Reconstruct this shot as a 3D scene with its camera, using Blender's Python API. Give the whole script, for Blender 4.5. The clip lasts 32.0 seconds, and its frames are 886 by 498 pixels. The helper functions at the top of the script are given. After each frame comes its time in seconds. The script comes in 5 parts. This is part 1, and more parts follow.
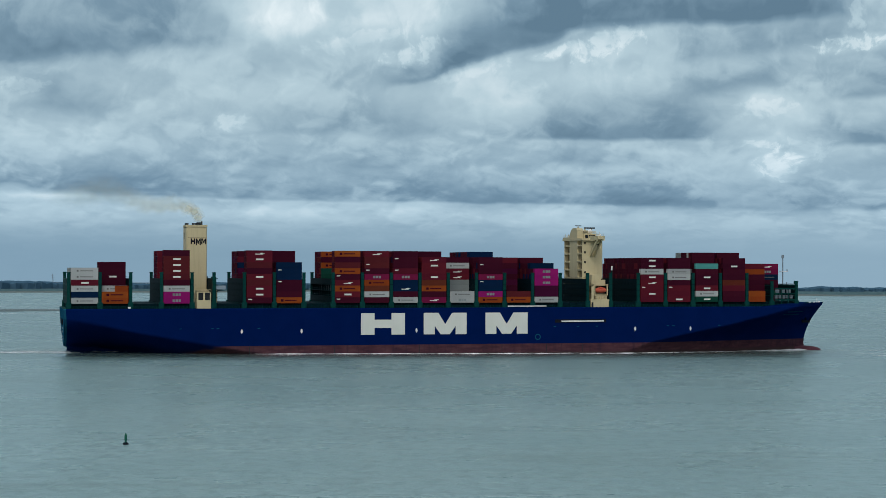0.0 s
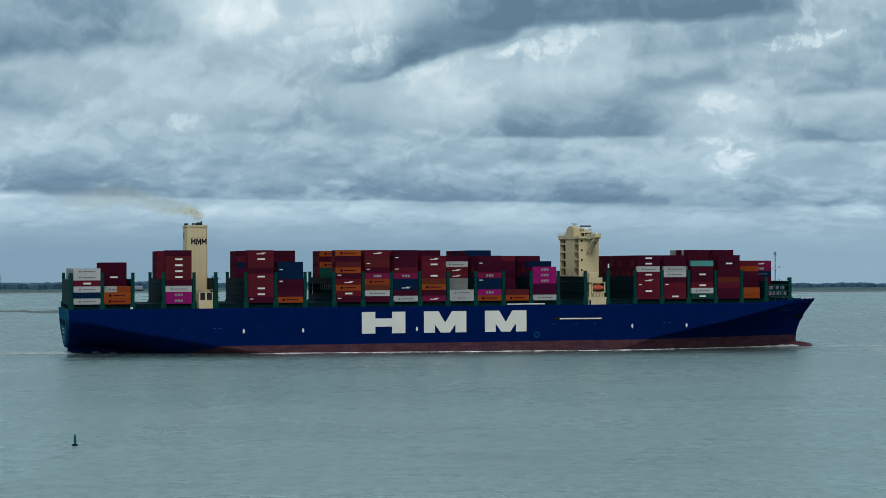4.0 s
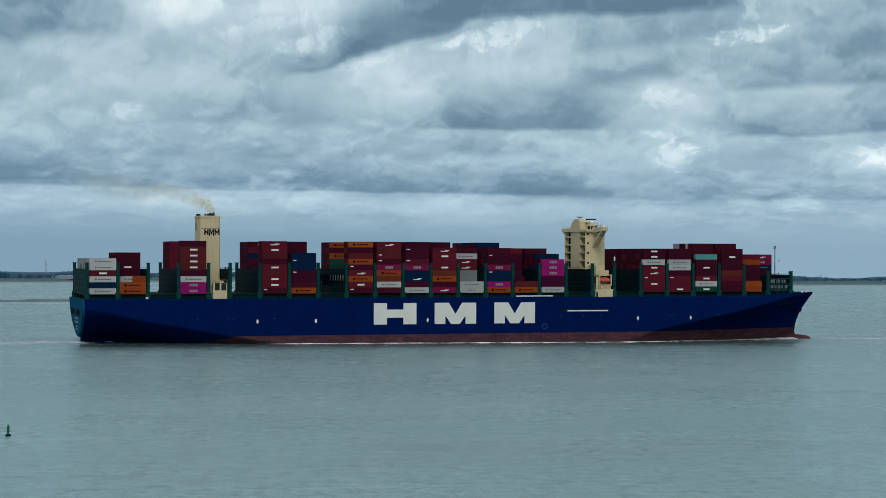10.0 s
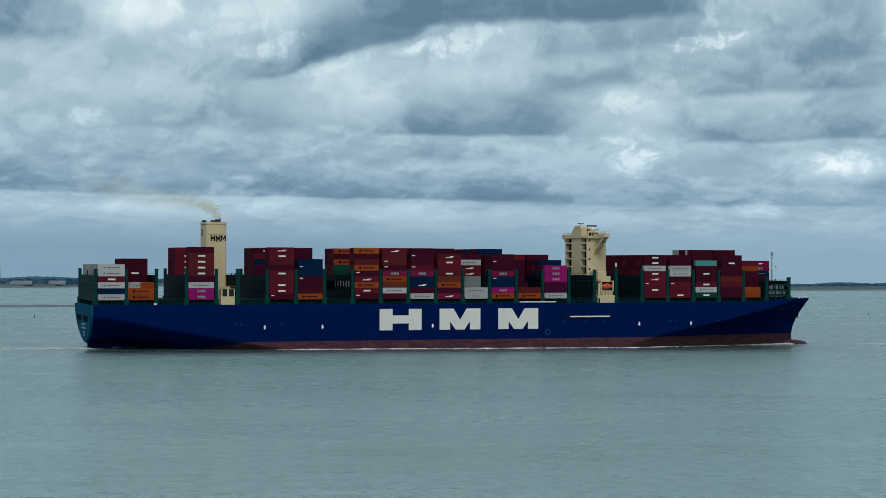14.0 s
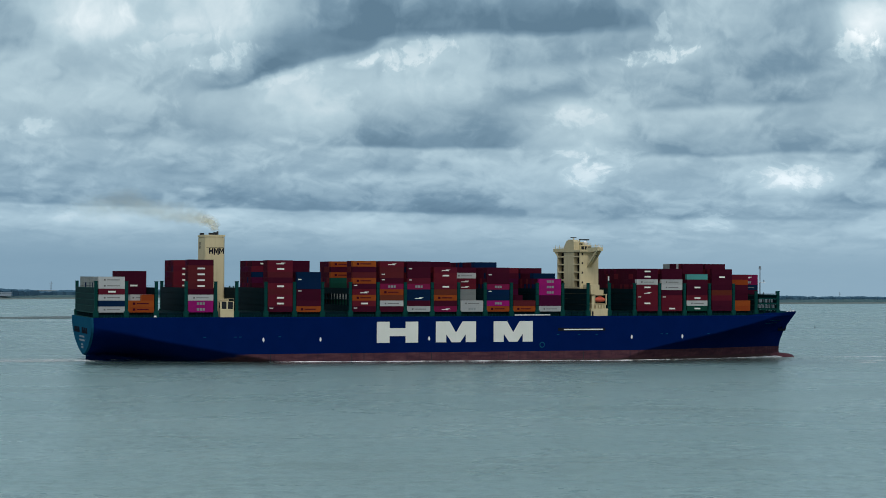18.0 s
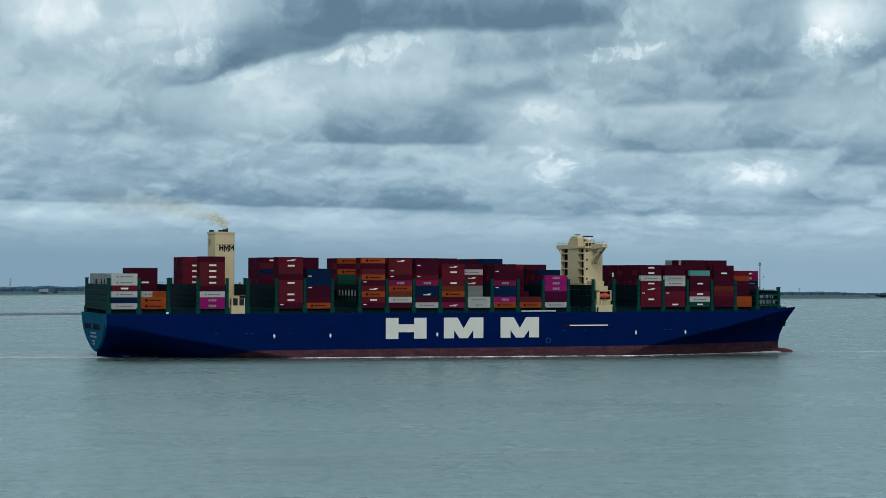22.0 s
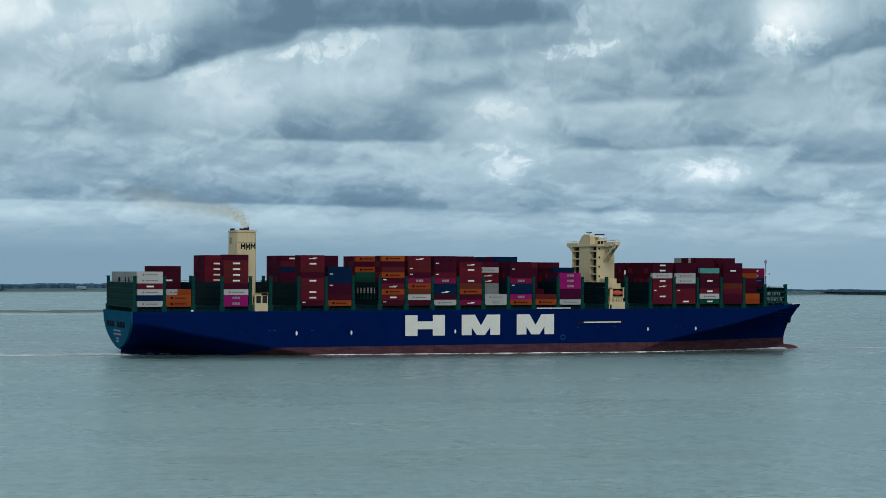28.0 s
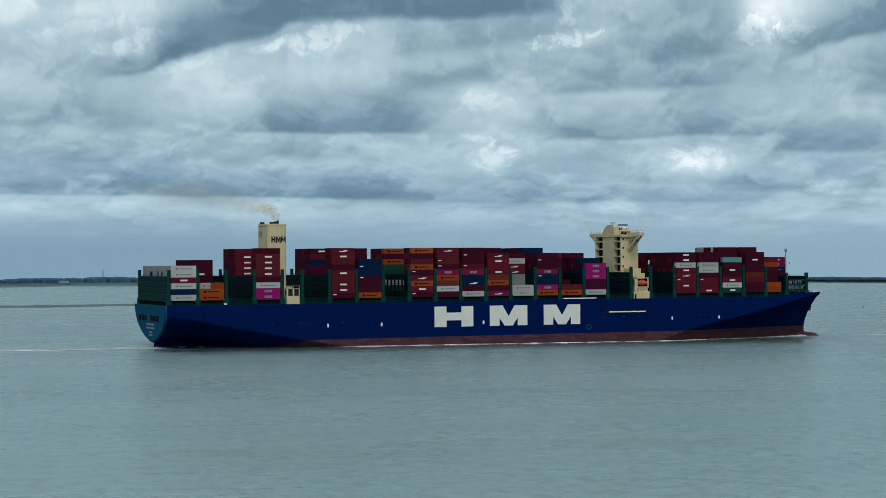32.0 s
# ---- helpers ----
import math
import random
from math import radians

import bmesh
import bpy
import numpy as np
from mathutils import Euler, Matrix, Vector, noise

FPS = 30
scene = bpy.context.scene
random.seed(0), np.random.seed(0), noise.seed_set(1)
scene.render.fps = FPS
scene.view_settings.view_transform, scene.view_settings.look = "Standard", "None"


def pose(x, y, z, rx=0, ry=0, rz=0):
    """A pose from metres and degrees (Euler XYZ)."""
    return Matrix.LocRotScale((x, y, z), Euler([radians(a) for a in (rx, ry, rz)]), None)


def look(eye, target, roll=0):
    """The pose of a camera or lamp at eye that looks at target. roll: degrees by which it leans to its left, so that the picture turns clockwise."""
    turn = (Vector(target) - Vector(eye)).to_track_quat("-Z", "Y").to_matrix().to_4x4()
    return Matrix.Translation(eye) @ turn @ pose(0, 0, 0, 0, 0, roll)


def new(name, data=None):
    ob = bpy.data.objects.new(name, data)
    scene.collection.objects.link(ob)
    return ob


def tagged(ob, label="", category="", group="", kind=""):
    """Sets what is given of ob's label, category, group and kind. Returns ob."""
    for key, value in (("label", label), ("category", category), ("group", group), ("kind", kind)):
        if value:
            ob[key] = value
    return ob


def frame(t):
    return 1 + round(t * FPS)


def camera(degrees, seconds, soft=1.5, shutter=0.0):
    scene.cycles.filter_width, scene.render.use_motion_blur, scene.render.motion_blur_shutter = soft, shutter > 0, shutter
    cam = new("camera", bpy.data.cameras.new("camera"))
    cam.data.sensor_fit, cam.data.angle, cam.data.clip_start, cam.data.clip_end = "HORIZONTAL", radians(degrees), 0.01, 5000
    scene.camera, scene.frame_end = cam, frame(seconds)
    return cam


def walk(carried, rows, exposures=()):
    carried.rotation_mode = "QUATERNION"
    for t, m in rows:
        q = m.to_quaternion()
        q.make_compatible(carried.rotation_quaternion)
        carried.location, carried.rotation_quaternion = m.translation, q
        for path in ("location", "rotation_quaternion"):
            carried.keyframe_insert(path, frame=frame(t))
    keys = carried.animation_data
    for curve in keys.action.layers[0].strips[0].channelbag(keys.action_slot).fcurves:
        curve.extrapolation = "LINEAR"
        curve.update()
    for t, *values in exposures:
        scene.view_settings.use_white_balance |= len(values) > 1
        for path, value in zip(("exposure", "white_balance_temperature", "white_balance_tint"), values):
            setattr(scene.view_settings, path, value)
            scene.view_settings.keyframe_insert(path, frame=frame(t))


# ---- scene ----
# ---------------------------------------------------------------- camera
EYE = 39.93
LEAN = 0.36          # steady lean of the camera, degrees


def aim(pan, tilt, roll):
    return pose(0, 0, EYE, 90 + tilt, 0, -pan) @ pose(0, 0, 0, 0, 0, roll + LEAN)


cam = camera(29.175, 32.0, soft=0.7)
walk(cam, [(t, aim(pan, tilt, roll)) for t, pan, tilt, roll in (
    (0, 0.002, 0.773, 0.205), (0.5, 0.203, 0.750, 0.156), (1, 0.392, 0.742, 0.075), (1.5, 0.561, 0.737, -0.015), (2, 0.724, 0.712, -0.084),
    (2.5, 0.938, 0.696, -0.173), (3, 1.178, 0.700, -0.175), (3.5, 1.433, 0.722, -0.144), (5.5, 2.419, 0.722, -0.176), (6, 2.675, 0.697, -0.184),
    (6.5, 2.852, 0.655, -0.156), (7, 2.977, 0.568, -0.171), (7.5, 3.069, 0.482, -0.140), (8, 3.204, 0.436, -0.063), (8.5, 3.390, 0.435, 0.080),
    (9, 3.563, 0.455, 0.191), (9.5, 3.680, 0.462, 0.238), (10, 3.779, 0.451, 0.215), (10.5, 3.876, 0.464, 0.171), (11, 4.044, 0.522, 0.192),
    (11.5, 4.272, 0.630, 0.223), (12, 4.519, 0.722, 0.262), (12.5, 4.734, 0.772, 0.300), (13, 4.898, 0.746, 0.296), (13.5, 5.051, 0.691, 0.280),
    (14, 5.233, 0.656, 0.232), (14.5, 5.451, 0.665, 0.199), (16.5, 6.412, 0.951, 0.072), (17, 6.574, 1.024, 0.165), (17.5, 6.745, 1.082, 0.263),
    (18, 6.944, 1.099, 0.367), (18.5, 7.140, 1.088, 0.454), (19, 7.332, 1.062, 0.505), (19.5, 7.510, 1.042, 0.516), (20, 7.693, 1.030, 0.500),
    (20.5, 7.850, 1.017, 0.554), (21, 8.004, 1.000, 0.546), (21.5, 8.129, 0.988, 0.397), (22, 8.250, 0.977, 0.306), (22.5, 8.384, 0.960, 0.197),
    (23, 8.527, 0.935, 0.138), (23.5, 8.692, 0.910, 0.100), (24, 8.836, 0.894, 0.115), (24.5, 8.981, 0.902, 0.151), (25, 9.133, 0.902, 0.201),
    (25.5, 9.289, 0.916, 0.301), (27.5, 9.908, 0.895, 0.337), (28, 9.960, 0.894, 0.254), (28.5, 9.974, 0.885, 0.163), (29, 9.958, 0.862, 0.054),
    (29.5, 9.977, 0.845, 0.084), (30, 10.075, 0.827, 0.064), (30.5, 10.186, 0.795, -0.017), (31, 10.305, 0.729, -0.061), (31.5, 10.410, 0.648, -0.213),
    (32, 10.541, 0.604, -0.271),
)])

# ---------------------------------------------------------------- world, sun, exposure
SUN_EL, SUN_AZ = 48, -172          # degrees above the horizon, degrees from +y towards +x
world = bpy.data.worlds.new("overcast_sky")
scene.world = world
world.use_nodes = True
wn, wl = world.node_tree.nodes, world.node_tree.links
wn.clear()
sky_tex = wn.new("ShaderNodeTexSky")
sky_tex.sky_type = "NISHITA"
sky_tex.sun_disc = False
sky_tex.sun_elevation, sky_tex.sun_rotation = radians(SUN_EL), radians(SUN_AZ)
sky_tex.air_density, sky_tex.dust_density, sky_tex.ozone_density = 1.0, 3.0, 1.5
wbg = wn.new("ShaderNodeBackground")
wbg.inputs["Strength"].default_value = 0.09
wout = wn.new("ShaderNodeOutputWorld")
wl.new(sky_tex.outputs[0], wbg.inputs["Color"])
wl.new(wbg.outputs[0], wout.inputs["Surface"])

sun = new("sun", bpy.data.lights.new("sun", "SUN"))
sun.data.energy, sun.data.angle, sun.data.color = 0.85, radians(30), (0.98, 1.0, 0.99)
az, el = radians(SUN_AZ), radians(SUN_EL)
sun.matrix_world = look((1500 * math.sin(az) * math.cos(el), 1500 * math.cos(az) * math.cos(el), 1500 * math.sin(el)), (0, 0, 0))
scene.view_settings.exposure = 0.0


# ---------------------------------------------------------------- materials
class Tree:
    """Short hand for building node trees."""

    def __init__(self, tree):
        self.n, self.l = tree.nodes, tree.links

    def node(self, kind, **kw):
        nd = self.n.new(kind)
        for k, v in kw.items():
            if k == "operation":
                nd.operation = v
            elif k == "data_type":
                nd.data_type = v
            elif k == "blend_type":
                nd.blend_type = v
        return nd

    def put(self, socket, v):
        if hasattr(v, "is_linked"):
            self.l.new(v, socket)
        else:
            socket.default_value = v

    def math(self, op, a, b=0.0, c=None, clamp=False):
        nd = self.node("ShaderNodeMath", operation=op)
        nd.use_clamp = clamp
        self.put(nd.inputs[0], a)
        self.put(nd.inputs[1], b)
        if c is not None:
            self.put(nd.inputs[2], c)
        return nd.outputs[0]

    def noise(self, vec, scale, detail=4.0, rough=0.55, dist=0.0):
        nd = self.node("ShaderNodeTexNoise")
        self.put(nd.inputs["Vector"], vec)
        nd.inputs["Scale"].default_value = scale
        nd.inputs["Detail"].default_value = detail
        nd.inputs["Roughness"].default_value = rough
        nd.inputs["Distortion"].default_value = dist
        return nd

    def mix(self, fac, a, b, blend="MIX"):
        nd = self.node("ShaderNodeMix", data_type="RGBA", blend_type=blend)
        self.put(nd.inputs[0], fac)
        self.put(nd.inputs[6], a)
        self.put(nd.inputs[7], b)
        return nd.outputs[2]

    def ramp(self, fac, stops):
        nd = self.node("ShaderNodeValToRGB")
        e = nd.color_ramp.elements
        while len(e) < len(stops):
            e.new(0.5)
        for k, (p, c) in enumerate(stops):
            e[k].position = p
            e[k].color = (*c, 1) if len(c) == 3 else c
        self.put(nd.inputs[0], fac)
        return nd.outputs[0]

    def mapped(self, vec, scale):
        nd = self.node("ShaderNodeMapping")
        self.put(nd.inputs["Vector"], vec)
        nd.inputs["Scale"].default_value = scale
        return nd.outputs[0]


def fresh(name):
    m = bpy.data.materials.new(name)
    m.use_nodes = True
    m.node_tree.nodes.clear()
    t = Tree(m.node_tree)
    out = t.node("ShaderNodeOutputMaterial")
    return m, t, out


def paint(name, col, rough=0.5, metal=0.0, wear=0.25, grain=0.6, stain=(0.10, 0.06, 0.04), rust=0.0, vary=0.0, bump=0.15, streak=0.0, gloss=0.02):
    """Painted or weathered surface: two scales of tone, streaks running down, rust or dirt stains."""
    m, t, out = fresh(name)
    b = t.node("ShaderNodeBsdfPrincipled")
    tc = t.node("ShaderNodeTexCoord").outputs["Object"]
    big = t.noise(tc, 0.12, 5).outputs[0]
    fine = t.noise(tc, 2.2, 5, 0.6).outputs[0]
    c = t.mix(t.math("MULTIPLY", t.math("SUBTRACT", big, 0.35, clamp=True), 2 * wear, clamp=True), (*col, 1), tuple(min(1, k * 1.55 + 0.0015) for k in col) + (1,))
    c = t.mix(t.math("MULTIPLY", t.math("SUBTRACT", fine, 0.42, clamp=True), 2.5 * grain * wear, clamp=True), c, tuple(k * 0.55 for k in col) + (1,))
    if streak:
        run = t.noise(t.mapped(tc, (0.9, 0.9, 0.06)), 1.0, 4, 0.6).outputs[0]
        c = t.mix(t.math("MULTIPLY", t.math("SUBTRACT", run, 0.5, clamp=True), 4 * streak, clamp=True), c, (*stain, 1))
    if rust:
        spot = t.noise(tc, 0.7, 6, 0.7).outputs[0]
        c = t.mix(t.math("MULTIPLY", t.math("SUBTRACT", spot, 0.6, clamp=True), 8 * rust, clamp=True), c, (0.13, 0.05, 0.025, 1))
    if vary:
        isle = t.node("ShaderNodeNewGeometry").outputs["Random Per Island"]
        r = t.math("MULTIPLY_ADD", isle, 0.45, t.math("MULTIPLY", t.node("ShaderNodeObjectInfo").outputs["Random"], 0.55))
        h = t.node("ShaderNodeHueSaturation")
        t.put(h.inputs["Value"], t.math("MULTIPLY_ADD", r, vary, 1 - vary / 2))
        t.put(h.inputs["Hue"], t.math("MULTIPLY_ADD", r, 0.02, 0.49))
        t.put(h.inputs["Color"], c)
        c = h.outputs[0]
    t.put(b.inputs["Base Color"], c)
    t.put(b.inputs["Roughness"], t.math("MULTIPLY_ADD", fine, 0.3, rough - 0.15))
    b.inputs["Metallic"].default_value = metal
    b.inputs["Specular IOR Level"].default_value = gloss
    if bump:
        bp = t.node("ShaderNodeBump")
        bp.inputs["Strength"].default_value = bump
        bp.inputs["Distance"].default_value = 0.1
        t.put(bp.inputs["Height"], fine)
        t.put(b.inputs["Normal"], bp.outputs[0])
    t.put(out.inputs["Surface"], b.outputs[0])
    return m


HULL_BLUE = paint("hull_blue", (0.0008, 0.0104, 0.072), 0.45, wear=0.35, grain=0.3, bump=0.03, streak=0.12, stain=(0.002, 0.012, 0.048), gloss=0.0)
HULL_RED = paint("antifouling_red", (0.112, 0.046, 0.058), 0.6, wear=0.9, grain=1.0, rust=0.05, streak=0.5, stain=(0.035, 0.022, 0.034), gloss=0.02)
TRANSOM_BLUE = paint("transom_blue", (0.010, 0.080, 0.140), 0.5, wear=0.3, streak=0.2, stain=(0.006, 0.055, 0.10), gloss=0.0)
LETTER_WHITE = paint("mark_white", (0.66, 0.71, 0.645), 0.5, wear=0.2, grain=0.3, bump=0.03, streak=0.1, stain=(0.45, 0.45, 0.40))
CREAM = paint("cream_paint", (0.53, 0.47, 0.29), 0.5, wear=0.25, grain=0.4, streak=0.3, stain=(0.33, 0.28, 0.17))
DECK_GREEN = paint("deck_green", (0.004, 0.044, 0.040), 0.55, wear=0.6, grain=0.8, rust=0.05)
# deck green darkened, with the shade among the stacks put into the colour
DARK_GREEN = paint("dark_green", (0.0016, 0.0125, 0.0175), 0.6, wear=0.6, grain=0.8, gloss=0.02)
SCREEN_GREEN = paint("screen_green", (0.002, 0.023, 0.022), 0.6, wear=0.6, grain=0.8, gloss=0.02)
DARK_STEEL = paint("dark_steel", (0.03, 0.035, 0.04), 0.5, wear=0.5)
BLACK_PAINT = paint("black_paint", (0.012, 0.014, 0.02), 0.6, wear=0.3, gloss=0.0)
WHITE_STEEL = paint("white_steel", (0.72, 0.74, 0.74), 0.45, wear=0.2)
LIFEBOAT_RED = paint("lifeboat_red", (0.50, 0.10, 0.06), 0.4, wear=0.3)
BUOY_GREEN = paint("buoy_green", (0.015, 0.11, 0.075), 0.45, wear=0.5)
GLASS = paint("dark_window", (0.012, 0.016, 0.02), 0.12, wear=0.1, bump=0.0, gloss=0.3)
MARK_GREY = paint("mark_grey", (0.13, 0.135, 0.135), 0.6, wear=0.5)
# near-black: on the balcony walls it holds the shade of the recess
RECESS = paint("recess_grey", (0.016, 0.016, 0.015), 0.7, wear=0.4, gloss=0.02)

TINT = {
    "maroon": (0.043, 0.005, 0.015), "red": (0.092, 0.010, 0.019), "brick": (0.078, 0.013, 0.017), "crimson": (0.14, 0.009, 0.045),
    "magenta": (0.25, 0.010, 0.12), "orange": (0.235, 0.055, 0.012), "brown": (0.10, 0.024, 0.014), "white": (0.345, 0.375, 0.37),
    "grey": (0.19, 0.225, 0.225), "blue": (0.002, 0.014, 0.048), "teal": (0.065, 0.26, 0.24), "green": (0.006, 0.05, 0.036), "plum": (0.050, 0.005, 0.027)}
BOX = {k: paint("box_" + k, c, 0.55, wear=0.45, grain=0.6, rust=0.06 if k not in ("white", "grey") else 0.03, vary=0.45, streak=0.2,
                stain=tuple(v * 0.6 + 0.01 for v in c), bump=0.05) for k, c in TINT.items()}


def hull_material():
    """Dark blue topsides over a dull red boot-top, turned blue in a slant for shade under the counter."""
    m = paint("hull_paint", (0.0008, 0.0104, 0.072), 0.45, wear=0.35, grain=0.3, bump=0.03, streak=0.12, stain=(0.002, 0.012, 0.048), gloss=0.0)
    t = Tree(m.node_tree)
    b = next(n for n in t.n if n.type == "BSDF_PRINCIPLED")
    blue = b.inputs["Base Color"].links[0].from_socket
    tc = t.node("ShaderNodeTexCoord").outputs["Object"]
    sep = t.node("ShaderNodeSeparateXYZ")
    t.put(sep.inputs[0], tc)
    x, _, z = sep.outputs
    scum = t.noise(t.mapped(tc, (0.12, 0.12, 0.5)), 1.0, 5, 0.6).outputs[0]
    run = t.noise(t.mapped(tc, (0.35, 0.35, 0.05)), 1.0, 5, 0.65).outputs[0]
    red = t.ramp(scum, [(0.30, (0.044, 0.023, 0.034)), (0.50, (0.080, 0.036, 0.047)), (0.72, (0.118, 0.060, 0.068))])
    red = t.mix(t.math("MULTIPLY", t.math("SUBTRACT", run, 0.5, clamp=True), 3.2, clamp=True), red, (0.026, 0.020, 0.034, 1))
    red = t.mix(t.math("MULTIPLY", t.math("SUBTRACT", 1.3, t.math("MULTIPLY_ADD", scum, 1.0, z)), 1.6, clamp=True), red, (0.060, 0.040, 0.040, 1))
    edge = t.math("MULTIPLY", t.math("SUBTRACT", BOOT, z), 40.0, clamp=True)
    # red gives way to blue aft: counter shade put into the colour
    aft = t.math("MULTIPLY", t.math("SUBTRACT", t.math("MULTIPLY_ADD", z, -5.0, x), t.math("MULTIPLY_ADD", scum, 24.0, 36.0)), 0.12, clamp=True)
    t.put(b.inputs["Base Color"], t.mix(t.math("MULTIPLY", edge, aft), blue, red))
    return m


BEAM, DECK, BOOT = 61.0, 22.6, 4.7
HULL_PAINT = hull_material()


def water_material():
    m, t, out = fresh("estuary_water")
    b = t.node("ShaderNodeBsdfPrincipled")
    g = t.node("ShaderNodeNewGeometry").outputs["Position"]
    broad = t.noise(t.mapped(g, (0.0035, 0.010, 0.01)), 1.0, 4, 0.55, 0.4).outputs[0]
    patch = t.noise(t.mapped(g, (0.012, 0.02, 0.02)), 1.0, 6, 0.6, 0.3).outputs[0]
    silt = t.noise(t.mapped(g, (0.006, 0.022, 0.02)), 1.0, 5, 0.6, 0.8).outputs[0]
    c = t.mix(t.math("MULTIPLY_ADD", t.math("SUBTRACT", broad, 0.5), 1.7, 0.5, clamp=True), (0.192, 0.315, 0.311, 1), (0.316, 0.463, 0.446, 1))
    c = t.mix(t.math("MULTIPLY", t.math("SUBTRACT", silt, 0.56, clamp=True), 3.0, clamp=True), c, (0.152, 0.226, 0.198, 1))
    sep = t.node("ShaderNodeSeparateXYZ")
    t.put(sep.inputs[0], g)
    # far water darkened in the base colour, to offset its bright sky reflection
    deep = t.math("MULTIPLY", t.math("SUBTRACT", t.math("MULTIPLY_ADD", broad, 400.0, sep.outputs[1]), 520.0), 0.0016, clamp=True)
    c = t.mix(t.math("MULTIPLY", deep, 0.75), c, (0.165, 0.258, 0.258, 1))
    # dark sides of the ripples, put into the base colour
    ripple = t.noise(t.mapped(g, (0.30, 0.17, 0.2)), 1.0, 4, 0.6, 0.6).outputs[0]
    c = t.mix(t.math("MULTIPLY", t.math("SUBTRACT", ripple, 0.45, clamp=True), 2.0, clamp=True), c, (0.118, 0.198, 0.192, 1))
    t.put(b.inputs["Base Color"], c)
    t.put(b.inputs["Roughness"], t.math("MULTIPLY_ADD", patch, 0.16, 0.20))
    b.inputs["IOR"].default_value = 1.33
    b.inputs["Specular IOR Level"].default_value = 0.36
    swell = t.noise(t.mapped(g, (0.16, 0.30, 0.2)), 1.0, 5, 0.62, 0.5).outputs[0]
    chop = t.noise(t.mapped(g, (0.7, 1.1, 1.0)), 1.0, 3, 0.6).outputs[0]
    # scattered short crests standing up out of the chop
    crest = t.math("SUBTRACT", t.noise(t.mapped(g, (0.42, 0.75, 0.5)), 1.0, 3, 0.55, 0.3).outputs[0], 0.60, clamp=True)
    hgt = t.math("MULTIPLY_ADD", chop, 0.16, t.math("MULTIPLY", swell, t.math("MULTIPLY_ADD", patch, 0.6, 0.55)))
    hgt = t.math("MULTIPLY_ADD", crest, t.math("MULTIPLY", patch, 3.6), hgt)
    bp = t.node("ShaderNodeBump")
    bp.inputs["Strength"].default_value = 0.9
    bp.inputs["Distance"].default_value = 1.2
    t.put(bp.inputs["Height"], hgt)
    t.put(b.inputs["Normal"], bp.outputs[0])
    t.put(out.inputs["Surface"], b.outputs[0])
    return m


def foam_material(name, cover):
    m, t, out = fresh(name)
    b = t.node("ShaderNodeBsdfPrincipled")
    b.inputs["Base Color"].default_value = (0.90, 0.93, 0.93, 1)
    b.inputs["Roughness"].default_value = 0.8
    g = t.node("ShaderNodeTexCoord").outputs["Object"]
    n = t.noise(t.mapped(g, (0.10, 0.45, 0.5)), 1.0, 6, 0.68, 0.6).outputs[0]
    a = t.math("MULTIPLY", t.math("SUBTRACT", n, 1 - cover, clamp=True), 4.0, clamp=True)
    tr = t.node("ShaderNodeBsdfTransparent")
    mx = t.node("ShaderNodeMixShader")
    t.put(mx.inputs[0], a)
    t.l.new(tr.outputs[0], mx.inputs[1])
    t.l.new(b.outputs[0], mx.inputs[2])
    t.put(out.inputs["Surface"], mx.outputs[0])
    return m


def slick_material():
    """Aerated, paler water in the wake: smooth, worn through in long streaks."""
    m, t, out = fresh("wake_slick")
    b = t.node("ShaderNodeBsdfPrincipled")
    b.inputs["Base Color"].default_value = (0.46, 0.60, 0.59, 1)
    b.inputs["Roughness"].default_value = 0.35
    g = t.node("ShaderNodeTexCoord").outputs["Object"]
    n = t.noise(t.mapped(g, (0.012, 0.10, 0.1)), 1.0, 5, 0.6, 0.4).outputs[0]
    sep = t.node("ShaderNodeSeparateXYZ")
    t.put(sep.inputs[0], g)
    fade = t.math("MULTIPLY", t.math("ADD", sep.outputs[0], 560.0), 0.002, clamp=True)
    a = t.math("MULTIPLY", t.math("MULTIPLY", t.math("SUBTRACT", n, 0.36, clamp=True), 2.6, clamp=True), fade)
    tr = t.node("ShaderNodeBsdfTransparent")
    mx = t.node("ShaderNodeMixShader")
    t.put(mx.inputs[0], a)
    t.l.new(tr.outputs[0], mx.inputs[1])
    t.l.new(b.outputs[0], mx.inputs[2])
    t.put(out.inputs["Surface"], mx.outputs[0])
    return m


